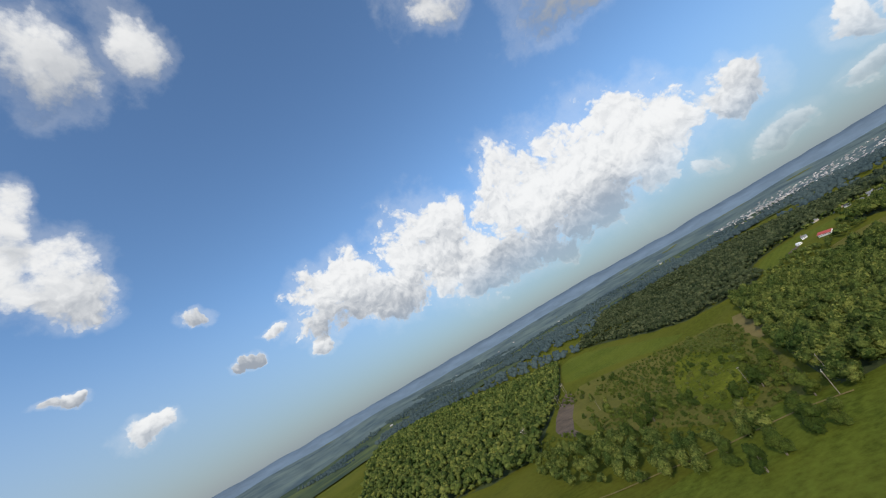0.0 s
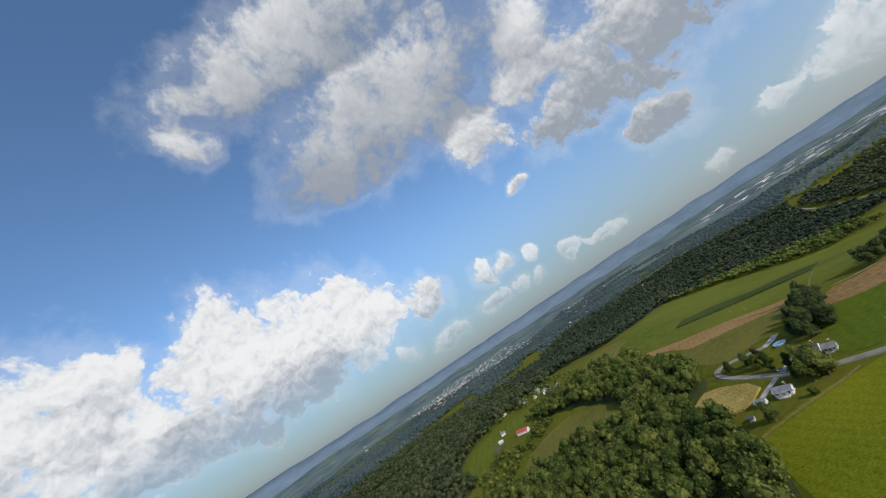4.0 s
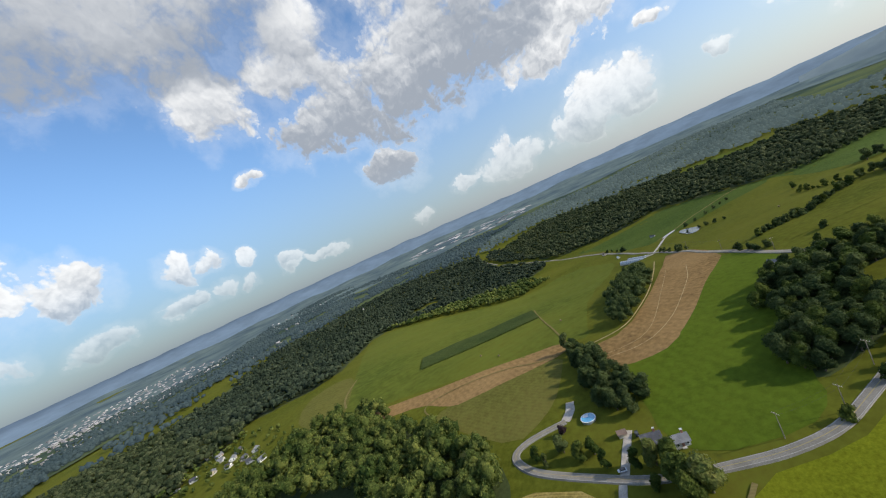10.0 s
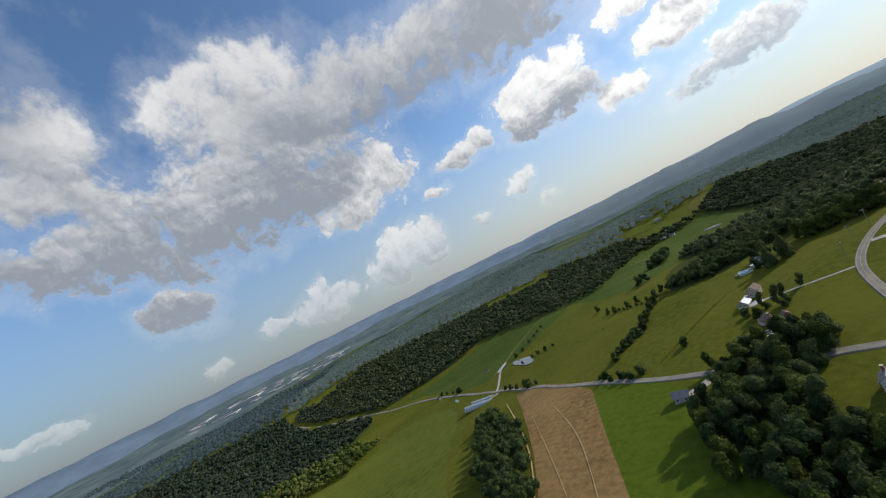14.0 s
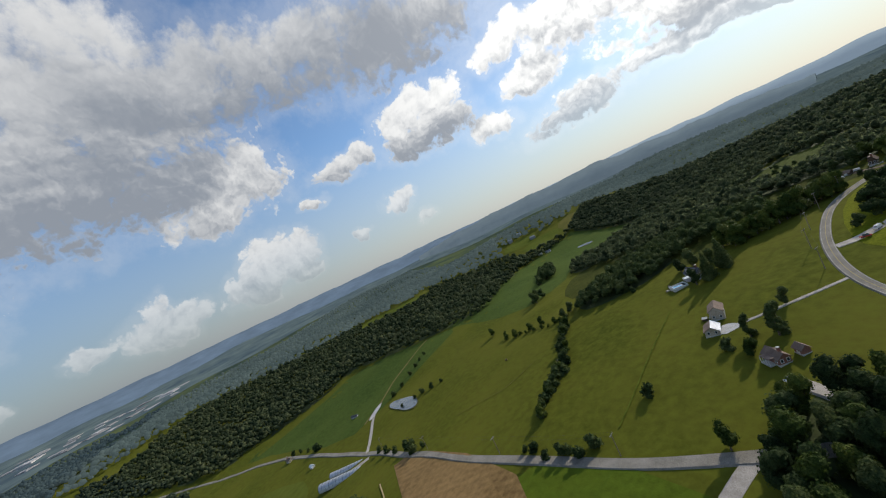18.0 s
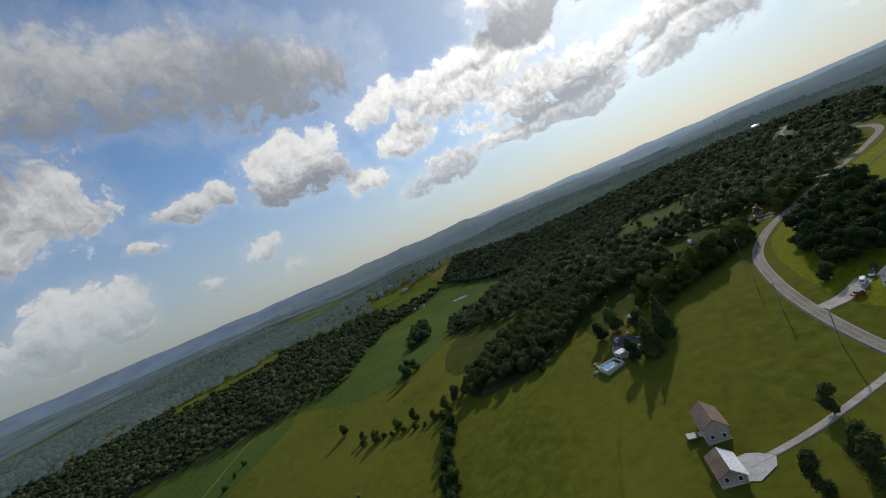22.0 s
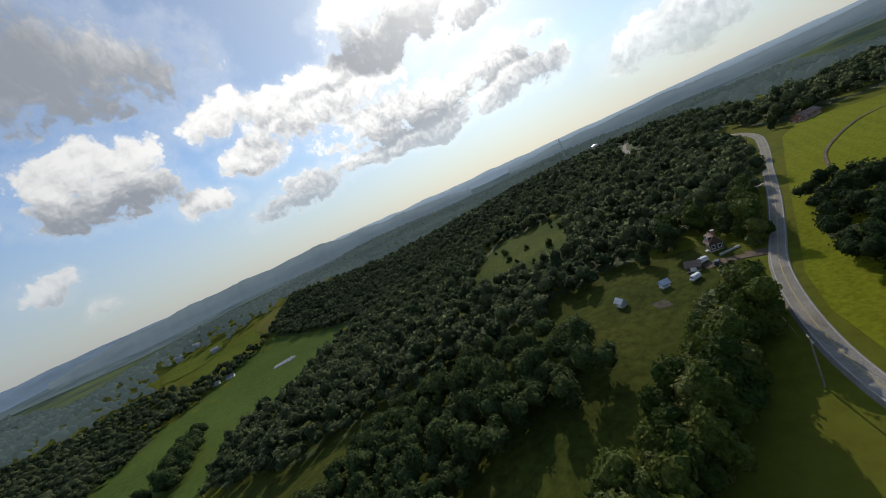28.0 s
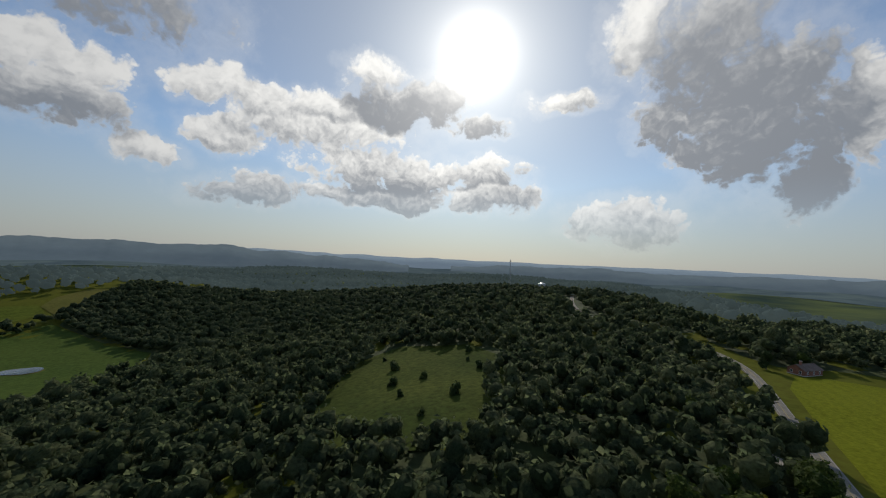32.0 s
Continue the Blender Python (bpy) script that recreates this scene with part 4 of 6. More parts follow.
SHAPES = [tree_shape(11 + k, h, s, 600, 0.62, lobes + 3) for k, (h, s, lobes) in enumerate(((15, 6.2, 10), (17, 6.0, 11), (13, 5.6, 9), (16, 7.2, 12)))]
SHAPE_CONE = tree_shape(31, 16, 3.9, 1500, 0.36, 12, cone=True)
SHAPE_TALL = tree_shape(33, 19, 4.6, 640, 0.62, 13, low=0.0)
SHAPE_BUSH = tree_shape(35, 4.2, 2.6, 240, 0.42, 6, low=0.05)
CROWNS = {mat.name: [crown_mesh(s, mat) for s in SHAPES] for mat in (LEAF, LEAF_DARK, LEAF_LIGHT, LEAF_RED)}
PLANT = random.Random(5)


def plant(at, mat=LEAF, kind=None, scale=1.0, label="broad leafy deciduous tree in a field", group="", category="tree", seen={}):
    key = (mat.name, kind, label)
    if key not in seen:
        made = []
        if kind in ("cone", "tall", "bush"):
            shape = {"cone": SHAPE_CONE, "tall": SHAPE_TALL, "bush": SHAPE_BUSH}[kind]
            made = [make_tree(shape[0], crown_mesh(shape, mat), label, category, group)]
        else:
            made = [make_tree(s[0], c, label, category, group) for s, c in zip(SHAPES, CROWNS[mat.name])]
        seen[key] = [made, [False] * len(made)]
    made, used = seen[key]
    k = PLANT.randrange(len(made))
    m = pose(at[0], at[1], gz(*at) - 0.1, 0, 0, PLANT.uniform(0, 360))
    size = scale * PLANT.uniform(0.9, 1.1)
    if used[k]:
        ob = copy_thing(made[k], m)
    else:
        ob, used[k] = made[k], True
        ob.matrix_basis = m
    ob.matrix_basis = m @ Matrix.Diagonal((size, size, size * PLANT.uniform(0.9, 1.1), 1))
    return ob


def spread_points(poly, gap, seed, holes=(), jitter=0.42):
    rng = np.random.default_rng(seed)
    xs, ys = [p[0] for p in poly], [p[1] for p in poly]
    gx, gy = np.meshgrid(np.arange(min(xs), max(xs) + gap, float(gap)), np.arange(min(ys), max(ys) + gap, gap * 0.87))
    gx[1::2] += gap / 2
    gx, gy = gx.ravel(), gy.ravel()
    gx, gy = gx + rng.uniform(-jitter, jitter, len(gx)) * gap, gy + rng.uniform(-jitter, jitter, len(gy)) * gap
    keep = inside(poly, gx, gy)
    for hole in holes:
        keep &= ~inside(hole, gx, gy)
    return gx[keep], gy[keep]


def plain_template(seed, cards, size, level, height, spread, lobes):
    rng = np.random.default_rng(seed)
    blobs = [(rng.normal() * spread * 0.33, rng.normal() * spread * 0.33, height * rng.uniform(0.42, 0.76), spread * rng.uniform(0.5, 0.78)) for _ in range(lobes)]
    verts, faces = crown_cards(rng, blobs, cards, size) if cards else ([], [])
    for x, y, z, r in blobs:
        v, f = lump(rng, (x, y, z), r * (0.84 if cards > 30 else 1.0), 0.4, level)
        faces += [tuple(i + len(verts) for i in g) for g in f]
        verts += v
    return np.array(verts), np.array([f for f in faces])


FINE = [plain_template(50 + k, 210, 0.78, 1, 14, 5.4, 4) for k in range(5)]
MIDDLE = [plain_template(60 + k, 34, 1.3, 1, 13, 5.6, 2) for k in range(4)]
COARSE = [plain_template(70 + k, 4, 2.4, 1, 13, 6.8, 1) for k in range(4)]
ROUGH = [plain_template(75 + k, 8, 2.0, 1, 13, 5.6, 3) for k in range(4)]


def canopy(name, poly, gap, templates, mat, seed, label, holes=(), scale=(0.5, 1.0), clear=0.0):
    """Forest trees that nobody could count, joined."""
    x, y = spread_points(poly, gap, seed, holes)
    if clear:
        lie = np.sin(x / 97 + 1.3 * np.sin(y / 140)) * np.cos(y / 83 + 1.1 * np.sin(x / 170)) + 0.35 * np.sin((x + 2 * y) / 61)
        x, y = x[lie < clear], y[lie < clear]
    if not len(x):
        return None
    rng = np.random.default_rng(seed + 1)
    z = ground(x, y)
    verts, faces, base = [], [], 0
    pick = rng.integers(0, len(templates), len(x))
    if templates is MIDDLE:
        # simpler crowns for the stretches far from the farmland
        templates = MIDDLE + ROUGH
        away = np.hypot(x - 260, y + 20) > 560
        pick = np.where(away, len(MIDDLE) + pick % len(ROUGH), pick)
    for k, (tv, tf) in enumerate(templates):
        sel = np.where(pick == k)[0]
        if not len(sel):
            continue
        s = rng.uniform(scale[0], scale[1], len(sel))
        h = s * rng.uniform(0.8, 1.2, len(sel))
        a = rng.uniform(0, 2 * np.pi, len(sel))
        c, n = np.cos(a) * s, np.sin(a) * s
        vx = tv[None, :, 0] * c[:, None] - tv[None, :, 1] * n[:, None] + x[sel][:, None]
        vy = tv[None, :, 0] * n[:, None] + tv[None, :, 1] * c[:, None] + y[sel][:, None]
        vz = tv[None, :, 2] * h[:, None] + z[sel][:, None]
        verts.append(np.stack([vx, vy, vz], -1).reshape(-1, 3))
        faces.append((tf[None] + (np.arange(len(sel)) * len(tv))[:, None, None] + base).reshape(-1, 3))
        base += len(sel) * len(tv)
    verts, faces = np.concatenate(verts), np.concatenate(faces)
    data = bpy.data.meshes.new(name)
    data.vertices.add(len(verts))
    data.vertices.foreach_set("co", verts.ravel())
    data.loops.add(len(faces) * 3)
    data.loops.foreach_set("vertex_index", faces.ravel().astype(np.int32))
    data.polygons.add(len(faces))
    data.polygons.foreach_set("loop_start", (np.arange(len(faces)) * 3).astype(np.int32))
    data.update(calc_edges=True)
    data.materials.append(mat)
    return tagged(new(name, data), label, "forest", kind="stuff")


canopy("forest", FOREST_NEAR, 7.6, FINE, WOODS, 1, "dense sunlit deciduous woods around a hay field", scale=(0.55, 1.15))
canopy("forest", FOREST_WEST, 8.0, MIDDLE, WOODS, 2, "dark dense deciduous forest beside a power line")
canopy("forest", FOREST_GAP, 9.5, MIDDLE, WOODS_MID, 14, "dark woods behind the village houses")
canopy("forest", FOREST_NORTH, 8.2, MIDDLE, WOODS_MID, 3, "wooded hillside with houses among the trees", scale=(0.4, 0.95), clear=1.15)
canopy("forest", FOREST_VALLEY, 9.6, ROUGH, WOODS_VALE, 4, "dark forest along the valley floor", scale=(0.5, 1.05), clear=1.05)
for seed, poly in ((17, FOREST_FILL), (18, FOREST_FILL_SOUTH)):
    canopy("forest", poly, 9.0, MIDDLE, WOODS_VALE, seed, "dark woods along the far end of the farm road", scale=(0.5, 0.95))
canopy("forest", FOREST_BELT, 9, MIDDLE, WOODS, 5, "belt of trees along a field edge")
canopy("forest", FOREST_EAST, 9.5, MIDDLE, WOODS_MID, 6, "dense forest band on a ridge slope", [PALE_FIELD])
MEADOW_HOLE = [(404, -294), (410, -436), (322, -408), (338, -295), (366, -282)]
ROAD_HOLE = [(222, -330), (214, -370), (216, -425), (245, -470), (250, -540), (222, -640), (205, -640), (228, -540), (224, -470), (190, -420), (190, -360), (212, -320)]
canopy("forest", [(800, -345), (860, -335), (985, -398), (960, -460), (860, -450), (815, -560), (900, -760), (830, -640), (800, -500)], 9.5, MIDDLE, WOODS_MID, 15, "dark wood beyond the pond pasture")
canopy("forest", FOREST_SOUTH, 7.4, MIDDLE, WOODS_MID, 7, "dark shaded deciduous forest on a broad slope", [MEADOW_HOLE, ROAD_HOLE], scale=(0.5, 0.95))
canopy("forest", FOREST_FAR_SIDE, 7.5, MIDDLE, WOODS_MID, 16, "dense woods beyond the far end of the hay field", scale=(0.55, 0.95))
# far crowns emit faintly to carry the painted haze
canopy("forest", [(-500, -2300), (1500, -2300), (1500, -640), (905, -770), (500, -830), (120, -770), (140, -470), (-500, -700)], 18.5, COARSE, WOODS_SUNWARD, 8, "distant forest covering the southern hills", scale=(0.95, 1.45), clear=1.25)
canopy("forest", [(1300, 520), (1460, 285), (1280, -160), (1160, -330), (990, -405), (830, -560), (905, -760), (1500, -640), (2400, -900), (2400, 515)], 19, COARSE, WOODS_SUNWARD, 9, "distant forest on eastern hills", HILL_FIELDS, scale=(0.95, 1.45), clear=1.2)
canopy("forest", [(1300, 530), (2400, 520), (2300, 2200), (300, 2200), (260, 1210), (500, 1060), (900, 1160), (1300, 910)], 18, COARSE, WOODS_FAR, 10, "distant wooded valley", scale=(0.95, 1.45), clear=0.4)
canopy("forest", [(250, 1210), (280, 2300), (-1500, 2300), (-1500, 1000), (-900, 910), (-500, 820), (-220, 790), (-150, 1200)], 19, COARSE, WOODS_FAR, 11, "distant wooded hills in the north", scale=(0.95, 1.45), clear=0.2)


# ---------------------------------------------------------------- houses
def gable_roof(l, w, base, rise, over=0.45, thick=0.18):
    """Two roof slabs that meet at the ridge along x, as two bmeshes."""
    out = []
    for s in (-1, 1):
        bm = bmesh.new()
        run = w / 2 + over
        drop = rise / (w / 2) * over
        corners = [(-l / 2 - over, 0, base + rise), (l / 2 + over, 0, base + rise), (l / 2 + over, s * run, base - drop), (-l / 2 - over, s * run, base - drop)]
        low = [bm.verts.new(c) for c in corners]
        high = [bm.verts.new((c[0], c[1], c[2] + thick)) for c in corners]
        bm.faces.new(low)
        bm.faces.new(high)
        for k in range(4):
            bm.faces.new((low[k], low[(k + 1) % 4], high[(k + 1) % 4], high[k]))
        bmesh.ops.recalc_face_normals(bm, faces=bm.faces)
        out.append(bm)
    return out


def gable_walls(l, w, base, rise):
    bm = bmesh.new()
    ring = [(-l / 2, -w / 2), (l / 2, -w / 2), (l / 2, w / 2), (-l / 2, w / 2)]
    low = [bm.verts.new((x, y, -1.2)) for x, y in ring]
    top = [bm.verts.new((x, y, base)) for x, y in ring]
    peak = [bm.verts.new((-l / 2, 0, base + rise)), bm.verts.new((l / 2, 0, base + rise))]
    bm.faces.new((low[0], low[1], top[1], top[0]))
    bm.faces.new((low[2], low[3], top[3], top[2]))
    bm.faces.new((low[1], low[2], top[2], peak[1], top[1]))
    bm.faces.new((low[3], low[0], top[0], peak[0], top[3]))
    bm.faces.new((top[0], top[1], peak[1], peak[0]))
    bm.faces.new((top[2], top[3], peak[0], peak[1]))
    bmesh.ops.recalc_face_normals(bm, faces=bm.faces)
    return bm


def window(parent, at, facing, wide=0.9, high=1.2):
    """A window with a proud frame and a dark pane; facing 0: -y, 1: +x, 2: +y, 3: -x."""
    m = pose(*at, 0, 0, 90 * facing)
    bm = bmesh.new()
    for x, z, a, b in ((-wide / 2, 0, 0.12, high + 0.2), (wide / 2, 0, 0.12, high + 0.2), (0, high / 2, wide + 0.12, 0.12), (0, -high / 2, wide + 0.2, 0.14)):
        block((a, 0.1, b), (x, -0.05, z - b / 2), bm=bm)
    bmesh.ops.transform(bm, matrix=m, verts=bm.verts)
    frame_ob = part("window", bm, TRIM, parent)
    bm = block((wide, 0.05, high), (0, -0.03, -high / 2))
    bmesh.ops.transform(bm, matrix=m, verts=bm.verts)
    part("pane", bm, WINDOW, frame_ob)


def house(at, turn, l, w, walls, roof, wall_mat, roof_mat, label, category="house", group="", storeys=1, chimney=True, porch=False, door=True, windows=3, dormers=0, name="house", second_roof=None):
    l, w, walls, roof = l * 0.68, w * 0.68, walls * 0.82, roof * 0.74
    top = empty(name, (at[0], at[1], gz(*at)), turn, label, category, group)
    part("wall", gable_walls(l, w, walls, roof), wall_mat, top)
    for bm, slope_mat in zip(gable_roof(l, w, walls, roof), (roof_mat, second_roof or roof_mat)):
        part("roof", bm, slope_mat, top)
    part("foundation", block((l + 0.2, w + 0.2, 1.5), (0, 0, -1.2)), CONCRETE, top)
    for level in range(storeys):
        z = 1.5 + level * 2.7
        if z + 0.7 > walls:
            continue
        for k in range(windows):
            x = -l / 2 + l * (k + 0.5) / windows
            for facing, y in ((0, -w / 2), (2, w / 2)):
                if not (door and level == 0 and facing == 0 and k == windows // 2):
                    window(top, (x, y, z), facing)
        for facing, x in ((1, l / 2), (3, -l / 2)):
            for y in (-w / 4, w / 4):
                window(top, (x, y, z), facing)
    if door:
        x = -l / 2 + l * (windows // 2 + 0.5) / max(windows, 1)
        leaf = part("door", block((1.0, 0.12, 2.05), (x, -w / 2 - 0.02, 0.05), bevel=0.02), DOOR, top)
        part("step", block((1.6, 0.9, 0.3), (x, -w / 2 - 0.5, -0.1)), CONCRETE, leaf)
    if chimney:
        stack = part("chimney", block((0.8, 0.8, roof * 0.6 + 1.3), (l * 0.28, 0.3, walls + roof * 0.5), bevel=0.03), BRICK_RED, top)
        part("chimney_cap", block((0.95, 0.95, 0.12), (l * 0.28, 0.3, walls + roof * 1.1 + 1.3)), CONCRETE, stack)
    if porch:
        part("porch_roof", block((l * 0.6, 2.2, 0.16), (0, -w / 2 - 1.1, 2.5), bevel=0.04), roof_mat, top)
        part("porch_floor", block((l * 0.6, 2.2, 0.4), (0, -w / 2 - 1.1, -0.1)), CONCRETE, top)
        for k in range(4):
            part("porch_post", block((0.14, 0.14, 2.4), (-l * 0.28 + l * 0.56 * k / 3, -w / 2 - 2.05, 0.2)), TRIM, top)
    for k in range(dormers):
        x = -l / 4 + l / 2 * k / max(dormers - 1, 1) if dormers > 1 else 0
        bm = block((1.6, w * 0.3, 1.4), (x, -w * 0.28, walls + roof * 0.25))
        box = part("dormer", bm, wall_mat, top)
        part("dormer_roof", block((1.9, w * 0.36, 0.15), (x, -w * 0.28, walls + roof * 0.25 + 1.4), bevel=0.03), roof_mat, box)
        window(box, (x, -w * 0.43, walls + roof * 0.25 + 0.75), 0, 0.8, 0.9)
    return top


def shed(at, turn, l, w, walls, roof, wall_mat, roof_mat, label, category="shed", group="", name="shed", second_roof=None):
    top = house(at, turn, l, w, walls, roof, wall_mat, roof_mat, label, category, group, chimney=False, door=False, windows=2, name=name, second_roof=second_roof)
    leaf = part("shed_door", block((min(2.4, l * 0.3), 0.1, min(2.1, walls * 0.8)), (0, -w * 0.34 - 0.03, 0.05), bevel=0.02), TRIM, top)
    part("handle", block((0.06, 0.06, 0.3), (min(0.4, l * 0.1), -w * 0.34 - 0.12, 1.0)), CABLE, leaf)
    return top


house((152, 157), -81, 12, 7.5, 3.0, 2.2, SIDING_WHITE, ROOF_GREY, "white single storey house with a grey shingle roof by the road", porch=True)
shed((146, 167), -81, 7, 6, 2.6, 1.8, SIDING_WHITE, ROOF_GREY, "white detached garage with a grey roof beside the house", "garage", name="garage")
shed((135, 169), -81, 3.6, 3, 2.1, 1.0, SIDING_GREY, ROOF_DARK, "small garden shed behind the garage")
house((187, 152), -81, 11, 8, 3.0, 2.6, SIDING_WHITE, ROOF_DARK, "white farmhouse with a charcoal roof near the pool", porch=True)
house((183, 142), -81, 8, 6.5, 2.9, 2.2, SIDING_GREY, ROOF_GREY, "grey cottage with a pale roof beside the farmhouse")
shed((195, 163), 100, 5, 4, 2.3, 1.3, SIDING_TAN, ROOF_BROWN, "tan shed with brown roof at the drive's end")
house((243, 26), -65, 8.0, 5.6, 4.4, 2.4, SIDING_WHITE, ROOF_GREY, "white two storey farmhouse in a clearing of the woods", storeys=2)
shed((306, 52), 46, 10, 7.5, 3.2, 2.4, SIDING_GREY, ROOF_GREY, "grey barn with a grey roof at the wood's edge", "barn", name="barn")
house((333, -45), 110, 11, 8, 5.0, 2.8, SIDING_TAN, ROOF_BROWN, "tan two storey house with a brown roof on the hill pasture", storeys=2, chimney=False)
# second_roof colours the sun-facing slope white for its sunlit look
shed((331, -32), 110, 9.5, 8, 2.8, 2.4, SIDING_TAN, ROOF_BROWN, "garage with its sunlit roof slope coloured white beside the hill house", "garage", name="garage", second_roof=ROOF_WHITE)
house((305, -13), 142, 10, 6.0, 2.9, 2.2, BRICK_RED, ROOF_BROWN, "brick ranch house with a brown roof beneath shade trees", porch=True)
shed((299, -17), 142, 4.6, 4.2, 2.5, 1.6, BRICK_RED, ROOF_BROWN, "brick garage wing beside the ranch house", "garage", name="garage")
house((360, -94), 155, 13, 9, 3.2, 3.4, STONE, ROOF_DARK, "stone house with a charcoal roof beneath tall conifers", dormers=2)
shed((361, -117), 75, 4, 3, 2.3, 1.2, SIDING_WHITE, ROOF_WHITE, "small white shed among the trees")
house((281, -97), 110, 12, 8, 5.0, 2.6, SIDING_WHITE, ROOF_GREY, "white two storey house with parked cars near the junction", storeys=2)
shed((272, -106), 40, 8, 6, 2.8, 1.8, SIDING_GREY, ROOF_DARK, "grey garage beside the white house", "garage", name="garage")
house((299, -219), 85, 6.0, 5.4, 3.6, 3.2, TIMBER_DARK, ROOF_BROWN, "tall old timber house with a steep brown roof under the trees", storeys=2, dormers=2)
shed((309.5, -210), 157, 5.4, 5.0, 2.3, 1.5, TIMBER_DARK, ROOF_BROWN, "brown roofed outbuilding beside the old house", "outbuilding", name="outbuilding")
shed((320, -206), 15, 3.5, 2.8, 2.0, 1.2, SIDING_WHITE, ROOF_METAL, "white shed with a metal roof beside a vegetable garden")
shed((334, -205), 121, 3.8, 3.0, 2.2, 1.3, SIDING_GREY, ROOF_METAL, "open grey shed with a metal roof at the forest edge")
house((266, -281), 30, 11, 8, 3.0, 2.4, SIDING_GREY, ROOF_GREY, "grey house hidden among roadside trees")
house((186, -352), 20, 18, 10, 3.2, 2.8, BRICK_RED, ROOF_BROWN, "long brick house at the far field edge")
house((168, 463), 112, 26, 9, 3.6, 3.0, SIDING_WHITE, ROOF_RED, "long white barn with a faded red roof", "barn", name="barn", windows=6, chimney=False)
house((170, 523), 150, 9, 7, 3.2, 2.4, SIDING_WHITE, ROOF_GREY, "white house near the red roofed barn")
shed((154, 505), 120, 8, 6, 2.8, 1.6, SIDING_WHITE, ROOF_WHITE, "white shed on a bare earth lot")
drape("lot", [(150, 512), (152, 498), (138, 490), (133, 502)], EARTH, 4, 0.4, "bare tan earth lot beside a shed", "lot", rounds=1)
house((800, -450), 30, 16, 9, 3.2, 3, SIDING_WHITE, ROOF_GREY, "white farmhouse beyond the far pond")
shed((815, -440), 30, 14, 8, 3.2, 2.2, SIDING_WHITE, ROOF_WHITE, "white farm shed beyond the far pond")
house((735, 134), 20, 11, 8, 3.0, 2.4, SIDING_TAN, ROOF_BROWN, "tan house beside the farm road")
shed((655, 118), 20, 7, 5, 2.6, 1.6, SIDING_WHITE, ROOF_WHITE, "small white shed in the farmyard")
shed((689, 58), 40, 12, 4, 2.6, 1.2, SIDING_GREY, ROOF_DARK, "low dark shed along the field track")


def tunnel(at, turn, l, w, h, label):
    """A long growing tunnel: white ribs and clear skin on an arched frame."""
    top = empty("greenhouse", (at[0], at[1], gz(*at)), turn, label, "greenhouse")
    n, m = 12, 10
    verts, faces = [], []
    for i in range(n + 1):
        for k in range(m + 1):
            a = math.pi * k / m
            verts.append((-l / 2 + l * i / n, -w / 2 * math.cos(a), h * math.sin(a) + 0.3))
    for i in range(n):
        for k in range(m):
            a = i * (m + 1) + k
            faces.append((a, a + m + 1, a + m + 2, a + 1))
    mesh_object("skin", verts, faces, ROOF_METAL, top, smooth=True)
    for i in range(n + 1):
        x = -l / 2 + l * i / n
        bm = bmesh.new()
        for k in range(m):
            a, b = math.pi * k / m, math.pi * (k + 1) / m
            rod((x, -w / 2 * math.cos(a) * 1.02, h * math.sin(a) * 1.02 + 0.3), (x, -w / 2 * math.cos(b) * 1.02, h * math.sin(b) * 1.02 + 0.3), 0.09, bm=bm, sides=5)
        part("rib", bm, WINDOW, top, "dark roof rib")
    for s in (-1, 1):
        bm = bmesh.new()
        ring = [bm.verts.new((s * l / 2, -w / 2 * math.cos(math.pi * k / m), h * math.sin(math.pi * k / m) + 0.3)) for k in range(m + 1)]
        bm.faces.new(ring)
        part("end_wall", bm, BRICK_RED, top, "rusty end wall")
    part("base", block((l, w, 1.3), (0, 0, -1.0)), CONCRETE, top)


tunnel((560, 106), 56, 36, 8, 3.2, "long greenhouse with white and dark banded roof")
tunnel((570, 98), 56, 30, 6, 2.2, "low grey polytunnel beside the greenhouse")


# ---------------------------------------------------------------- water
def pond(at, turn, l, w, label):
    c, s = math.cos(radians(turn)), math.sin(radians(turn))
    pts = []
    for k in range(14):
        a = k * math.tau / 14
        r = 1 + 0.18 * math.sin(2 * a + 1) + 0.1 * math.sin(3 * a)
        x, y = math.cos(a) * l / 2 * r, math.sin(a) * w / 2 * r
        pts.append((at[0] + c * x - s * y, at[1] + s * x + c * y))
    bank = [(at[0] + (p[0] - at[0]) * 1.1, at[1] + (p[1] - at[1]) * 1.1) for p in pts]
    drape("pond_bank", bank, OLIVE, 5, 0.4, "worn grassy bank around the pond", "bank", rounds=1)
    drape("pond", pts, WATER, 6, 0.6, label, "pond", rounds=1)


pond((595, 27), 0, 56, 20, "grey farm pond in a hillside pasture")
pond((697, -440), 0, 27, 24, "bright pale pond reflecting the sky in a pasture")
drape("gravel_strip", [(634, 52), (640, 56), (662, 36), (656, 30)], CONCRETE, 5, 0.5, "pale concrete pad beside the track", "pad", rounds=1)


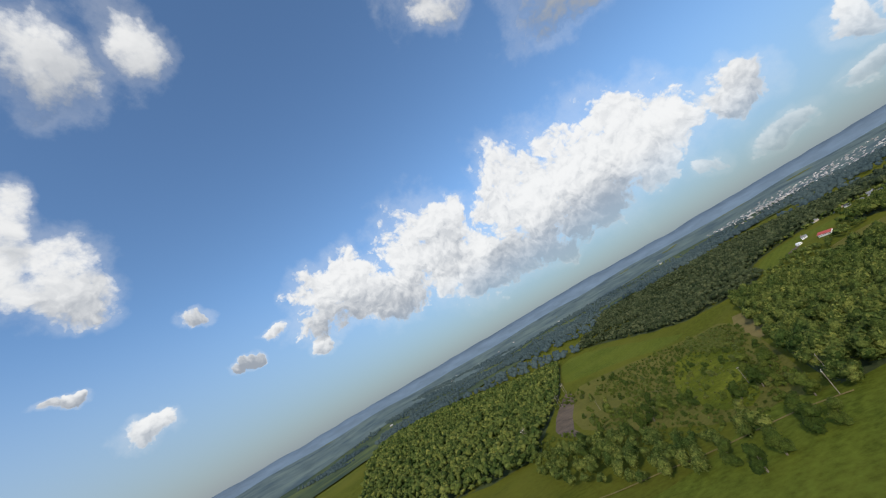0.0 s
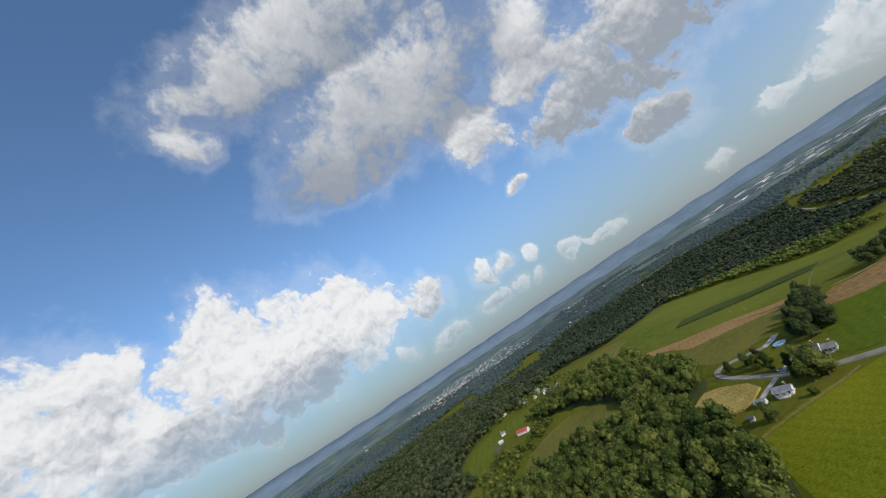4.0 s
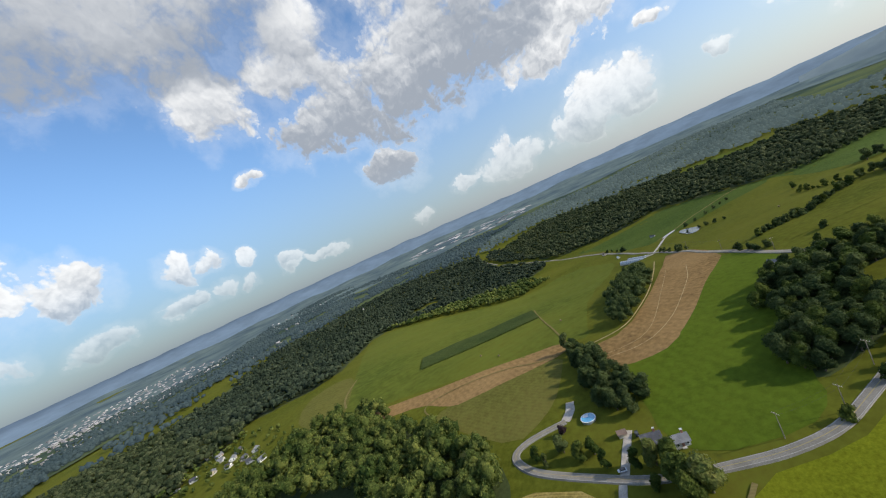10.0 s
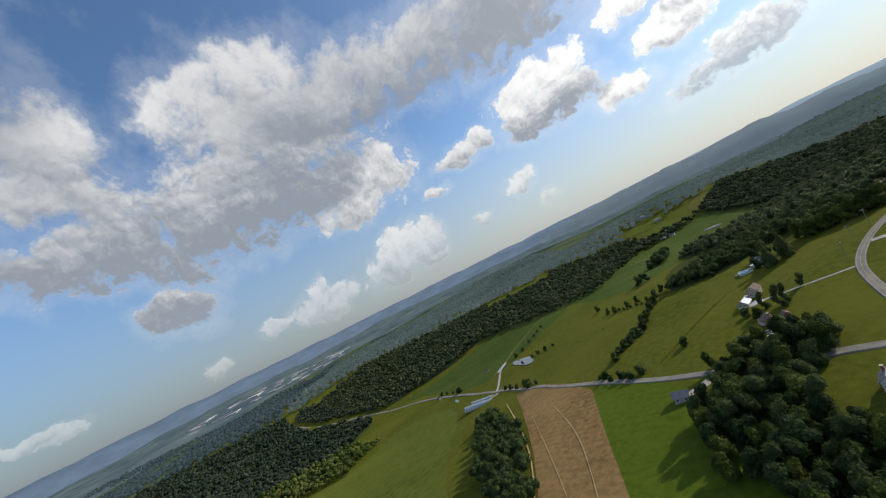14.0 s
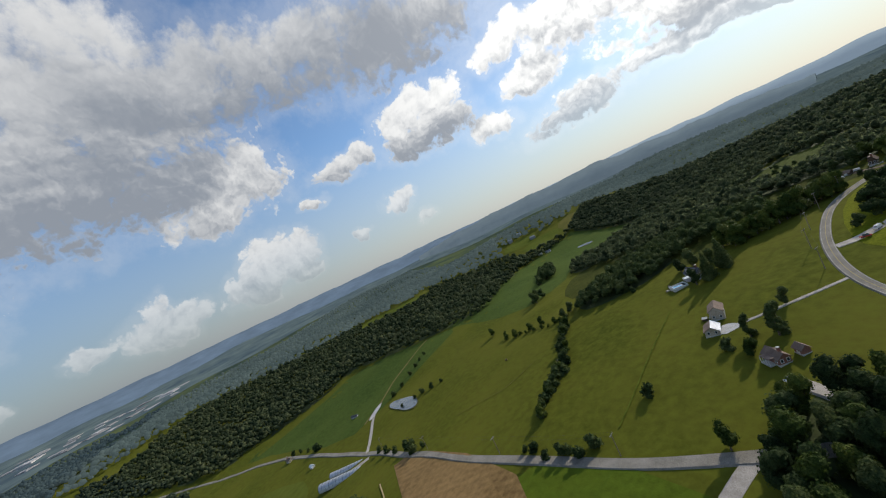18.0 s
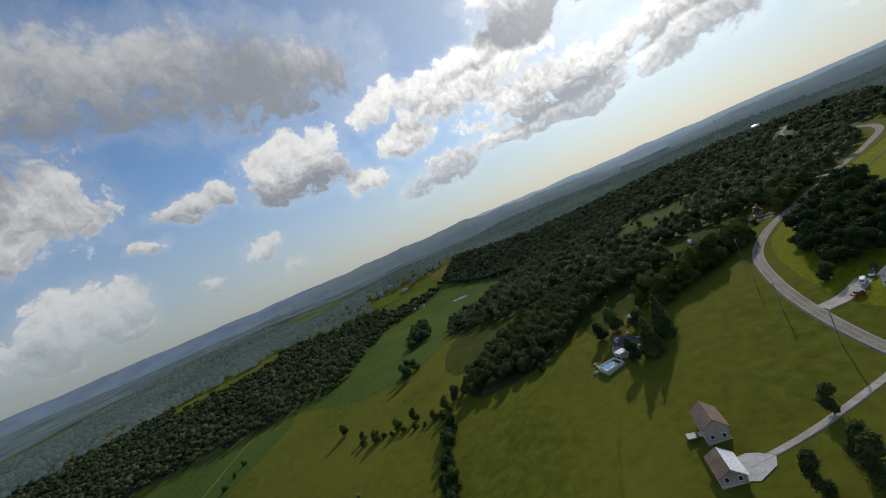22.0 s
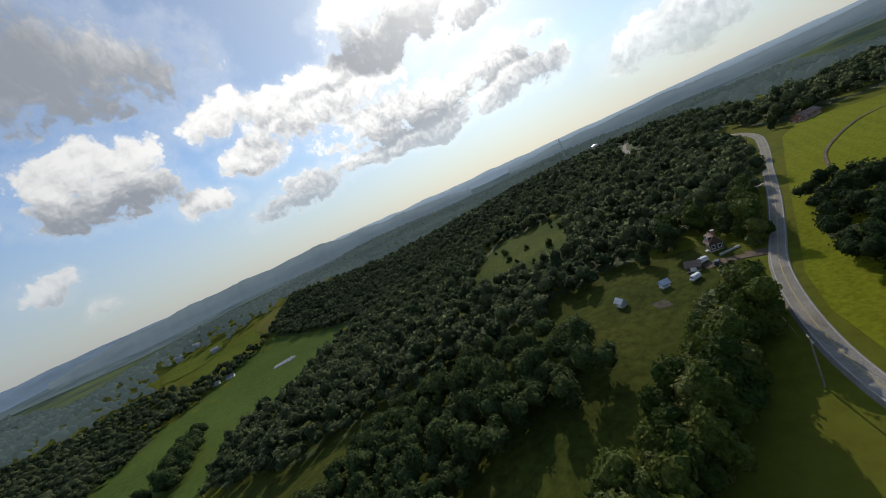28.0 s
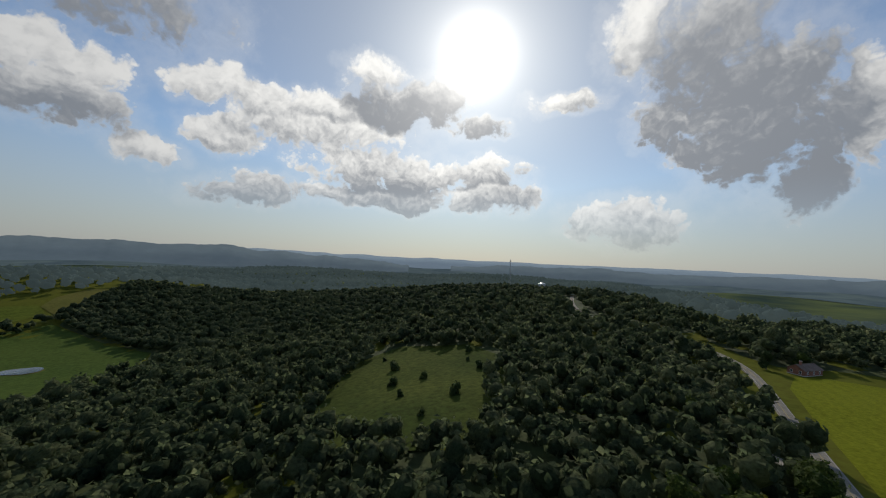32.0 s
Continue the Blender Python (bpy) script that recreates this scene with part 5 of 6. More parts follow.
def swimming_pool(at, turn, label):
    top = empty("swimming_pool", (at[0], at[1], gz(*at)), turn, label, "pool")
    top.scale = (0.75, 0.75, 0.8)
    deck = part("deck", block((11, 8, 1.7), (0, 0, -0.5), bevel=0.06), CONCRETE, top)
    part("water", block((6.5, 3.4, 0.1), (0.8, -0.6, 1.16)), POOL_WATER, top)
    for x, y, a, b in ((0.8, 1.25, 7.0, 0.3), (0.8, -2.45, 7.0, 0.3), (-2.6, -0.6, 0.3, 3.4), (4.2, -0.6, 0.3, 3.4)):
        part("coping", block((a, b, 0.12), (x, y, 1.2), bevel=0.03), TRIM, deck)
    for x, y, a, b in ((0, 3.9, 11, 0.08), (0, -3.9, 11, 0.08), (5.4, 0, 0.08, 7.8), (-5.4, 0, 0.08, 7.8)):
        part("railing", block((a, b, 0.9), (x, y, 1.2)), TRIM, deck)
    for k in range(4):
        part("lounger", block((1.7, 0.6, 0.35), (-4.2, -2.6 + k * 1.3, 1.2), bevel=0.05), CABLE, top, "dark pool lounger")


def awning(at, turn):
    top = empty("patio_canopy", (at[0], at[1], gz(*at)), turn, "white canopy on posts between house and pool", "canopy")
    part("canopy_roof", block((4.2, 3.4, 0.15), (0, 0, 3.0), bevel=0.04), ROOF_WHITE, top)
    for x in (-1.9, 1.9):
        for y in (-1.5, 1.5):
            part("post", block((0.12, 0.12, 3.6), (x, y, -0.5)), TRIM, top)


swimming_pool((365, -82), 50, "raised deck with a blue swimming pool and loungers")
awning((361, -87), 50)
round_pool = empty("garden_pool", (211, 177, gz(211, 177)), 0, "round blue above ground pool on a lawn", "pool")
part("pool_wall", rod((0, 0, -0.6), (0, 0, 1.2), 3.6, sides=28), ROOF_METAL, round_pool)
part("water", rod((0, 0, 1.2), (0, 0, 1.24), 3.4, sides=28), POOL_WATER, round_pool)
part("rim", rod((0, 0, 1.1), (0, 0, 1.21), 3.75, sides=28), TRIM, round_pool)
part("pool_cover", block((2.4, 2.6, 0.1), (1.6, 1.2, 1.26), bevel=0.04), ROOF_WHITE, round_pool, "white folded pool cover")


# ---------------------------------------------------------------- poles, mast and wires
def utility_pole(at, turn=0.0, h=10.0, arms=1, label="weathered timber utility pole with a crossarm beside the road"):
    top = empty("utility_pole", (at[0], at[1], gz(*at)), turn, label, "utility pole", "utility poles")
    part("post", rod((0, 0, -0.8), (0, 0, h), 0.17, 0.11, 8), WOOD_POLE, top)
    for k in range(arms):
        arm = part("crossarm", block((2.6, 0.14, 0.16), (0, 0, h - 0.7 - k * 0.9)), WOOD_POLE, top)
        for x in (-1.15, -0.45, 0.45, 1.15):
            part("insulator", rod((x, 0, h - 0.54 - k * 0.9), (x, 0, h - 0.3 - k * 0.9), 0.06, sides=6), TRIM, arm)
    return top


def wire(points, label="dark overhead wires between poles"):
    """Sagging wire from pole to pole."""
    curve = bpy.data.curves.new("overhead_wire", "CURVE")
    curve.dimensions, curve.bevel_depth, curve.bevel_resolution = "3D", 0.02, 0
    for a, b in zip(points, points[1:]):
        for side in (-1.1, 1.1):
            line = curve.splines.new("POLY")
            line.points.add(8)
            d = Vector((b[0] - a[0], b[1] - a[1], 0)).normalized()
            off = Vector((-d.y, d.x, 0)) * side
            for k in range(9):
                u = k / 8
                p = Vector(a).lerp(Vector(b), u) + off
                line.points[k].co = (p.x, p.y, p.z - 4 * 0.9 * u * (1 - u), 1)
    curve.materials.append(CABLE)
    tagged(new("overhead_wire", curve), label, "wire")


def pole_line(places, turn, h=10.0, arms=1):
    for p in places:
        utility_pole(p, turn, h, arms)
    wire([(p[0], p[1], gz(*p) + h - 0.3) for p in places])


pole_line([(174, 112), (179, 92), (196, 74)], 30)
pole_line([(301, -74), (309, -98), (313, -122), (314, -152), (308, -175)], 75)
pole_line([(-18, 80), (-10, 105), (2, 143), (15, 188)], 70, 11, 1)
pole_line([(-34, 161), (-95, 237), (-152, 316)], 40, 11, 1)
pole_line([(340, 38), (400, 51), (470, 61), (540, 72)], 100, 9)
for base in ((-218, 423), (-219, 490), (-244, 316)):
    tower = empty("transmission_pole", (*base, gz(*base)), 60, "tall double timber transmission pole over bare earth", "transmission pole", "transmission line")
    for x in (-2.2, 2.2):
        part("post", rod((x, 0, -1), (x, 0, 17), 0.26, 0.16, 8), WOOD_POLE, tower)
    part("crossbeam", block((9, 0.25, 0.35), (0, 0, 15)), WOOD_POLE, tower)
    for k in (-1, 1):
        part("brace", rod((-2.2 * k, 0, 9), (2.2 * k, 0, 14.8), 0.1, sides=6), WOOD_POLE, tower)
    for x in (-4, 0, 4):
        part("insulator", rod((x, 0, 13.8), (x, 0, 15), 0.12, sides=6), TRIM, tower)

MAST = (281, -706)
mast = empty("radio_mast", (*MAST, gz(*MAST)), 0, "tall steel lattice radio mast on a wooded hilltop", "mast")
for k in range(3):
    a = k * math.tau / 3
    part("mast_leg", rod((1.6 * math.cos(a), 1.6 * math.sin(a), -1), (0.5 * math.cos(a), 0.5 * math.sin(a), 46), 0.16, sides=6), STEEL, mast)
for k in range(14):
    z, r = 2 + k * 3.2, 1.6 - 1.1 * (2 + k * 3.2) / 46
    bm = bmesh.new()
    for j in range(3):
        a, b = j * math.tau / 3, (j + 1) * math.tau / 3
        rod((r * math.cos(a), r * math.sin(a), z), (r * 0.92 * math.cos(b), r * 0.92 * math.sin(b), z + 3.0), 0.07, sides=4, bm=bm)
    part("lattice_brace", bm, STEEL, mast)
for z in (34, 40, 44):
    part("antenna", rod((0, -1.2, z), (0, 1.2, z + 0.2), 0.9, sides=8), TRIM, mast)
house((262, -690), 20, 14, 8, 3.2, 2.0, SIDING_WHITE, ROOF_WHITE, "white equipment building below the mast", "building", chimney=False)
tank = empty("water_tank", (240, -680, gz(240, -680)), 0, "pale round water tank on the hilltop", "tank")
part("tank_shell", rod((0, 0, -1), (0, 0, 13), 5, sides=24), CONCRETE, tank)
part("tank_roof", rod((0, 0, 13), (0, 0, 14.5), 5.1, 0.6, sides=24), ROOF_METAL, tank)


# ---------------------------------------------------------------- vehicles, bales
def car(at, turn, paint, label, van=False):
    top = empty("van" if van else "car", (at[0], at[1], gz(*at) + 0.26), turn, label, "van" if van else "car")
    bm = block((4.6, 1.85, 0.75), (0, 0, 0.35), bevel=0.15)
    body = part("body", bm, paint, top)
    bm = bmesh.new()
    made = bmesh.ops.create_cube(bm, size=1.0)["verts"]
    for v in made:
        up = v.co.z > 0
        v.co = Vector((v.co.x * ((3.6 if van else 2.1) if up else (4.0 if van else 2.9)) - 0.25, v.co.y * (1.5 if up else 1.75), 1.1 + (1.0 if van else 0.6) * (1 if up else 0)))
    part("cabin", bm, paint if van else WINDOW, top)
    part("windscreen", block((0.05, 1.4, 0.5), (1.75 if van else 1.15, 0, 1.15)), WINDOW, top)
    for x in (-1.45, 1.45):
        for y in (-0.9, 0.9):
            wheel = part("wheel", rod((x, y - 0.1, 0.33), (x, y + 0.1, 0.33), 0.33, sides=14), TYRE, top)
            part("rim", rod((x, y - 0.11, 0.33), (x, y + 0.11, 0.33), 0.18, sides=10), STEEL, wheel)
    top.matrix_basis = top.matrix_basis @ Matrix.Diagonal((0.78, 0.78, 0.78, 1))
    for y in (-0.65, 0.65):
        part("headlight", block((0.06, 0.35, 0.18), (2.29, y, 0.7)), TRIM, body)


car((306, -212), 20, CAR_WHITE, "white van parked beside the old house", True)
car((304, -207), 60, CAR_DARK, "black car parked on the gravel drive")
car((312, -203), 30, CAR_WHITE, "white pickup like van beside the outbuilding", True)
car((288, -104), 70, CAR_WHITE, "white van parked near the junction house", True)
car((291, -97), 30, CAR_RED, "red car parked on the gravel drive")
car((285, -108), 80, CAR_WHITE, "white car parked beside the garage")
car((283, -112), 80, CAR_DARK, "dark car parked beside the garage")
car((193, 157), 10, CAR_DARK, "dark car parked near the farmhouse")
car((300, -3), 60, CAR_WHITE, "white car on the ranch house forecourt")
drape("forecourt", [(326, -38), (330, -36), (327, -28), (320, -36)], CONCRETE, 3, 0.35, "pale concrete forecourt between house and garage", "forecourt", rounds=1)


def bale(at, label="round straw bale lying in the field"):
    top = empty("hay_bale", (at[0], at[1], gz(*at)), PLANT.uniform(0, 180), label, "bale", "hay bales")
    roll = part("roll", rod((0, -0.75, 0.75), (0, 0.75, 0.75), 0.78, sides=18), HAY, top)
    for y in (-0.45, 0, 0.45):
        part("twine", rod((0, y - 0.02, 0.75), (0, y + 0.02, 0.75), 0.795, sides=18), WOOD_POLE, roll)


car((176, 166), 100, CAR_WHITE, "white car standing on the country road")
for p in ((375, 196), (345, 272), (477, -25), (415, -18), (330, 250)):
    bale(p)
shed((229, 88), 30, 2.2, 2, 2.0, 0.6, SIDING_WHITE, ROOF_WHITE, "tiny white hut in the green field", "hut", name="hut")

# field edges and worn tracks
for line, wide, mat, label in (([(161, 127), (147, 137), (133, 149), (112, 168)], 1.6, TAN, "narrow dry grass boundary along the hay field"),
                               ([(300, 186), (316, 190), (424, 224), (490, 240)], 1.4, TAN, "pale worn farm track between crops"),
                               ([(250, 286), (276, 309), (300, 240), (286, 204), (296, 186)], 1.2, TAN, "dark field margin track"),
                               ([(308, 410), (330, 430), (385, 452)], 2.4, TAN, "pale track between two fields"),
                               ([(640, 60), (662, 30), (700, -10), (740, -85)], 2.0, TAN, "pale track along the hillside field"),
                               ([(400, 80), (345, 92), (300, 112), (272, 128), (263, 142), (263, 160)], 0.35, STRAW, "line of loose straw along the stubble field"),
                               ([(414, 94), (322, 118), (279, 133), (270, 146), (268, 166)], 0.25, STRAW, "thin line of loose straw in the stubble field"),
                               ([(490, 92), (380, 112), (323, 133), (299, 146), (292, 168)], 0.8, STRAW, "pale margin track beside the long clump"),
                               ([(475, 32), (455, 14), (443, 6), (438, -22)], 0.6, OLIVE, "faint cattle path along the pasture slope"),
                               ([(184, 383), (160, 392), (128, 402)], 1.6, TAN, "dry grass margin of the ringed hay field"),
                               ([(347, 26), (349, 8), (353, -15), (360, -56)], 0.7, GRASS, "faint worn path down the pasture"),
                               ([(168, -310), (200, -300), (232, -272), (245, -250)], 1.0, EARTH, "worn curved track in the hay field")):
    ribbon("field_track", line, wide, mat, 0.42, label=label, category="track", skirt=False, kind="structure")


# ---------------------------------------------------------------- planted trees
def grove(poly, gap, mats, seed, label, group, scale=0.85, kind=None, holes=()):
    xs, ys = spread_points(poly, gap, seed, holes, 0.3)
    for k, (x, y) in enumerate(zip(xs, ys)):
        plant((float(x), float(y)), mats[k % len(mats)], kind, scale, label, group)


grove(WOOD_ROAD, 7.2, [LEAF_DARK, LEAF, LEAF_DARK], 21, "tall dark deciduous tree in the roadside wood", "roadside wood", 0.74)
grove(CLUMP_POOL, 6.8, [LEAF_DARK], 23, "dark shade tree in the row beside the pool", "pool row", 0.7)
# belt gets lighter leaf tones so that its colour looks sunlit
grove(BELT_ROAD, 4.8, [LEAF, LEAF_LIGHT, LEAF], 24, "sunlit tree in the belt beside the road", "road belt", 0.8)
canopy("clump_trees", CLUMP_LONG, 6.4, FINE, LEAF_DARK, 22, "long clump of dense deciduous trees between fields", scale=(0.6, 0.9))
canopy("bend_wood", WOOD_BEND, 5.6, FINE, LEAF_DARK, 25, "dark small wood inside the road bend", scale=(0.45, 0.75))
canopy("hollow_wood", WOOD_HOLLOW, 6.0, FINE, LEAF_DARK, 26, "dark wood in the hollow below the pasture", scale=(0.5, 0.8))
canopy("pasture_clump", [(584, -222), (600, -238), (656, -292), (674, -286), (642, -246), (606, -218)], 7.5, FINE, LEAF_DARK, 27, "dark clump of trees standing in a hillside pasture", scale=(0.7, 1.0))

for p, mat, kind, size, label in (
        ((349, -86), LEAF_DARK, "cone", 1.1, "tall dark columnar conifer beside the stone house"), ((345, -97), LEAF_DARK, "cone", 1.2, "tall dark columnar conifer beside the stone house"),
        ((355, -82), LEAF_DARK, None, 0.6, "dark garden tree beside the stone house"), ((366, -108), LEAF_DARK, None, 0.75, "dark garden tree beside the stone house"),
        ((356, -108), LEAF_DARK, None, 0.8, "dark garden tree beside the stone house"), ((372, -104), LEAF_DARK, None, 0.7, "dark garden tree beside the stone house"),
        ((316, -27), LEAF_DARK, "tall", 0.6, "upright dark tree beside the drive"), ((307, -27), LEAF_DARK, "tall", 0.75, "upright dark tree beside the drive"),
        ((308, -33), LEAF_DARK, "tall", 0.65, "upright dark tree beside the drive"), ((309, -49), LEAF_DARK, None, 0.5, "small round tree beside the drive"),
        ((313, -17), LEAF, None, 0.65, "broad garden tree beside the ranch house"), ((322, -20), LEAF_DARK, "bush", 1.3, "dark round shrub casting a long shadow"),
        ((299, 6), LEAF, None, 0.6, "garden tree beside the ranch house"), ((342, 8), LEAF_DARK, "bush", 1.2, "lone dark bush in the pasture"),
        ((308, 28), LEAF, None, 0.55, "roadside tree by the farm road"), ((188, 176), LEAF, None, 0.7, "broad garden tree near the road"),
        ((205, 190), LEAF_RED, None, 0.55, "dark copper leaved tree in a garden"), ((166, 148), LEAF, None, 0.85, "large roadside tree in front of the white house"),
        ((163, 138), LEAF_LIGHT, None, 0.7, "light green tree beside the road"), ((166, 155), LEAF, None, 0.6, "roadside tree near the drive"),
        ((131, 156), LEAF_LIGHT, None, 0.8, "yellow green garden tree behind the house"), ((146, 142), LEAF, "bush", 1.1, "shrub at the field corner"),
        ((176, 93), LEAF, "bush", 1.2, "bush on the road verge"), ((187, 198), LEAF_LIGHT, "tall", 0.45, "slender light tree beside the road"),
        ((535, -128), LEAF_DARK, None, 0.9, "dark tree in a pasture clump"), ((546, -135), LEAF_DARK, None, 0.9, "dark tree in a pasture clump"), ((540, -143), LEAF_DARK, None, 0.8, "dark tree in a pasture clump"), ((552, -146), LEAF_DARK, None, 0.85, "dark tree in a pasture clump"),
        ((600, -205), LEAF_DARK, None, 1.0, "dark tree in a far pasture clump"), ((610, -214), LEAF_DARK, None, 1.0, "dark tree in a far pasture clump"), ((606, -226), LEAF_DARK, None, 1.0, "dark tree in a far pasture clump"), ((617, -228), LEAF_DARK, None, 0.95, "dark tree in a far pasture clump"),
        ((450, -73), LEAF_DARK, None, 0.55, "small tree at the pasture edge"), ((452, -84), LEAF_DARK, None, 0.6, "small tree at the pasture edge"),
        ((283, -233), LEAF, None, 0.9, "rounded roadside tree near the old house"), ((290, -226), LEAF_DARK, None, 0.85, "rounded roadside tree near the old house"),
        ((296, -238), LEAF, None, 1.0, "large sunlit tree behind the old house"), ((308, -232), LEAF_DARK, None, 0.9, "large dark tree behind the old house"),
        ((318, -228), LEAF_DARK, None, 0.8, "large dark tree behind the old house"), ((276, -246), LEAF, None, 0.8, "roadside tree by the road bend"),
        ((274, -290), LEAF, None, 0.75, "tree shading the grey house"),
        ((258, -292), LEAF_LIGHT, None, 0.7, "light green tree beside the grey house"), ((303, -201), LEAF_DARK, "bush", 0.9, "dark shrub on the lawn"),
        ((288, -120), LEAF_DARK, None, 0.6, "dark tree near the parked cars"), ((294, -112), LEAF_DARK, None, 0.55, "dark tree near the parked cars"), ((270, -92), LEAF_DARK, None, 0.7, "dark tree behind the junction house"),
        ((180, -360), LEAF, None, 0.7, "tree beside the long brick house"), ((200, -356), LEAF_DARK, None, 0.7, "tree beside the long brick house")):
    plant(p, mat, kind, size * (1.0 if p[0] > 342 and -130 < p[1] < -70 else 0.92 if 290 < p[0] < 345 and -55 < p[1] < 40 else 0.8), label, category="shrub" if kind == "bush" else "tree")
for p, size in (((404, -8), 0.5), ((416, -30), 0.6), ((432, -48), 0.55), ((438, -60), 0.6), ((397, 12), 0.45), ((389, 27), 0.5), ((552, -72), 0.55), ((501, -60), 0.5), ((478, -73), 0.45), ((457, -79), 0.6),
                ((520, -64), 0.45), ((488, -68), 0.5)):
    plant(p, LEAF, None, size, "hedgerow tree on the pasture fence line", "hedgerow trees")
for p, mat, size in (((187, 182), LEAF, 0.7), ((193, 190), LEAF_DARK, 0.55), ((164, 145), LEAF, 1.0), ((161, 139), LEAF_LIGHT, 0.85), ((158, 145), LEAF, 0.9), ((176, 153), LEAF_LIGHT, 0.7), ((174, 147), LEAF, 0.7), ((192, 203), LEAF, 0.5), ((180, 172), LEAF, 0.45), ((177, 160), LEAF, 0.5)):
    plant(p, mat, None, size, "broad garden tree beside the bend in the road", "garden trees")
for p, size in (((289, -239), 0.75), ((280, -236), 0.75), ((286, -223), 0.65), ((289, -213), 0.7), ((290.5, -210), 0.6), ((288.5, -218), 0.8), ((283, -228), 0.75), ((304, -243), 0.8), ((272, -252), 0.75), ((294, -248), 0.8)):
    plant(p, LEAF_LIGHT if size < 0.7 else LEAF, None, size, "sunlit roadside tree behind the old house", "roadside trees")
BUSHES = random.Random(9)
for line, n, mat, size, label in (([(391, 27), (400, 5), (405, -15), (420, -28), (432, -48), (442, -62)], 26, LEAF_DARK, 1.3, "dark hedge bush on the fence line"),
                                  ([(513, -60), (492, -64), (470, -66), (452, -70)], 9, LEAF, 0.9, "small green orchard bush in a row"),
                                  ([(540, 74), (500, 66), (480, 62)], 7, LEAF_DARK, 1.2, "dark leafy roadside hedge bush"), ([(745, 128), (700, 108), (690, 104)], 7, LEAF_DARK, 1.3, "dark leafy roadside hedge bush"),
                                  ([(384, 48), (366, 45), (350, 39)], 7, LEAF_DARK, 1.1, "dark leafy roadside hedge bush"), ([(448, -90), (432, -100), (415, -96), (400, -92)], 10, LEAF_DARK, 1.0, "scrubby bush below the pasture"),
                                  ([(190, 76), (203, 60), (215, 44), (224, 28)], 9, LEAF, 1.2, "green leafy bush beside the road"), ([(640, 20), (665, -20), (690, -50)], 6, LEAF_DARK, 1.2, "dark bush beside the hillside track"),
                                  ([(590, 30), (575, 10), (560, -6)], 5, LEAF_DARK, 1.0, "dark bush above the farm pond")):
    for k in range(n):
        u = k / (n - 1) * (len(line) - 1)
        i = min(int(u), len(line) - 2)
        x, y = (line[i][j] + (line[i + 1][j] - line[i][j]) * (u - i) for j in (0, 1))
        plant((x + BUSHES.uniform(-2, 2), y + BUSHES.uniform(-2, 2)), mat, "bush", size * BUSHES.uniform(0.7, 1.3), label, "hedge bushes", "shrub")
SCRUB_FIELD = [(13, 370), (-37, 416), (-129, 485), (-205, 483), (-177, 303), (-121, 211), (-49, 103), (-19, 115), (-4, 228)]
xs, ys = spread_points(SCRUB_FIELD, 17, 41, (), 0.45)
for x, y in zip(xs, ys):
    if BUSHES.random() < 0.62:
        plant((float(x), float(y)), LEAF_LIGHT if BUSHES.random() < 0.4 else LEAF, "bush", BUSHES.uniform(0.6, 1.6), "light green shrub scattered in rough meadow", "meadow scrub", "shrub")
SHRUBS = [plain_template(80 + k, 52, 0.7, 1, 3.0, 1.7, 3) for k in range(4)]
canopy("scrub", [(13, 376), (-36, 422), (-105, 473), (-157, 445), (-186, 316), (-132, 224), (-85, 117), (-47, 97), (-19, 115), (-1, 235)], 6.5, SHRUBS, LEAF, 45, "dense low green shrubs in rough meadow", [[(-48, 316), (-14, 265), (-34, 189), (-50, 129), (-63, 151), (-72, 250)]], scale=(0.35, 1.0), clear=0.45)
canopy("scrub", [(1, 383), (-47, 411), (-29, 302), (-7, 265)], 5.0, SHRUBS, LEAF_LIGHT, 46, "thick pale green bushes beside the tan strip", scale=(0.6, 1.3))
canopy("scrub", [(-48, 316), (-14, 265), (-34, 189), (-50, 129), (-63, 151), (-72, 250)], 9.0, SHRUBS, LEAF_LIGHT, 47, "pale shrubs dotted over bright grass", scale=(0.25, 0.7))
canopy("track_scrub", [(-226, 501), (-202, 470), (-172, 258), (-121, 204), (-160, 160), (-218, 239), (-242, 354)], 9.0, SHRUBS, LEAF, 48, "scrub along the bare earth track", scale=(0.5, 1.4), clear=0.5)
for p, size in (((-34, 74), 0.8), ((-35, 56), 0.7), ((-50, 52), 0.75), ((-59, 47), 0.7), ((-67, 63), 0.75), ((-28, 53), 0.65), ((-31, 141), 0.8), ((-22, 156), 0.75), ((-26, 182), 0.8), ((-18, 166), 0.7),
                ((-97, 189), 0.75), ((-86, 200), 0.8), ((-112, 170), 0.75), ((-127, 152), 0.7), ((-159, 216), 0.7), ((-149, 165), 0.7), ((-144, 234), 0.65), ((-136, 162), 0.7), ((-105, 179), 0.7), ((-117, 191), 0.65)):
    plant(p, LEAF, None, size, "broad leafy tree in rough meadow", "meadow trees")
ribbon("field_track", [(-135, 96), (-86, 90), (-39, 86), (-14, 77)], 1.2, TAN, 0.45, label="thin dry grass strip across the clearing", category="track", skirt=False, kind="structure")
for p, size in (((-44, 140), 0.7), ((-67, 173), 0.65), ((-25, 128), 0.6), ((-95, 226), 0.7), ((-118, 250), 0.7), ((-23, 91), 0.65), ((-55, 87), 0.6), ((-84, 204), 0.6), ((-136, 274), 0.75), ((-12, 188), 0.6)):
    plant(p, LEAF, None, size, "young pale green tree in rough meadow", "meadow trees")
xs, ys = spread_points([(398, -299), (403, -430), (330, -400), (345, -300)], 17, 43, (), 0.45)
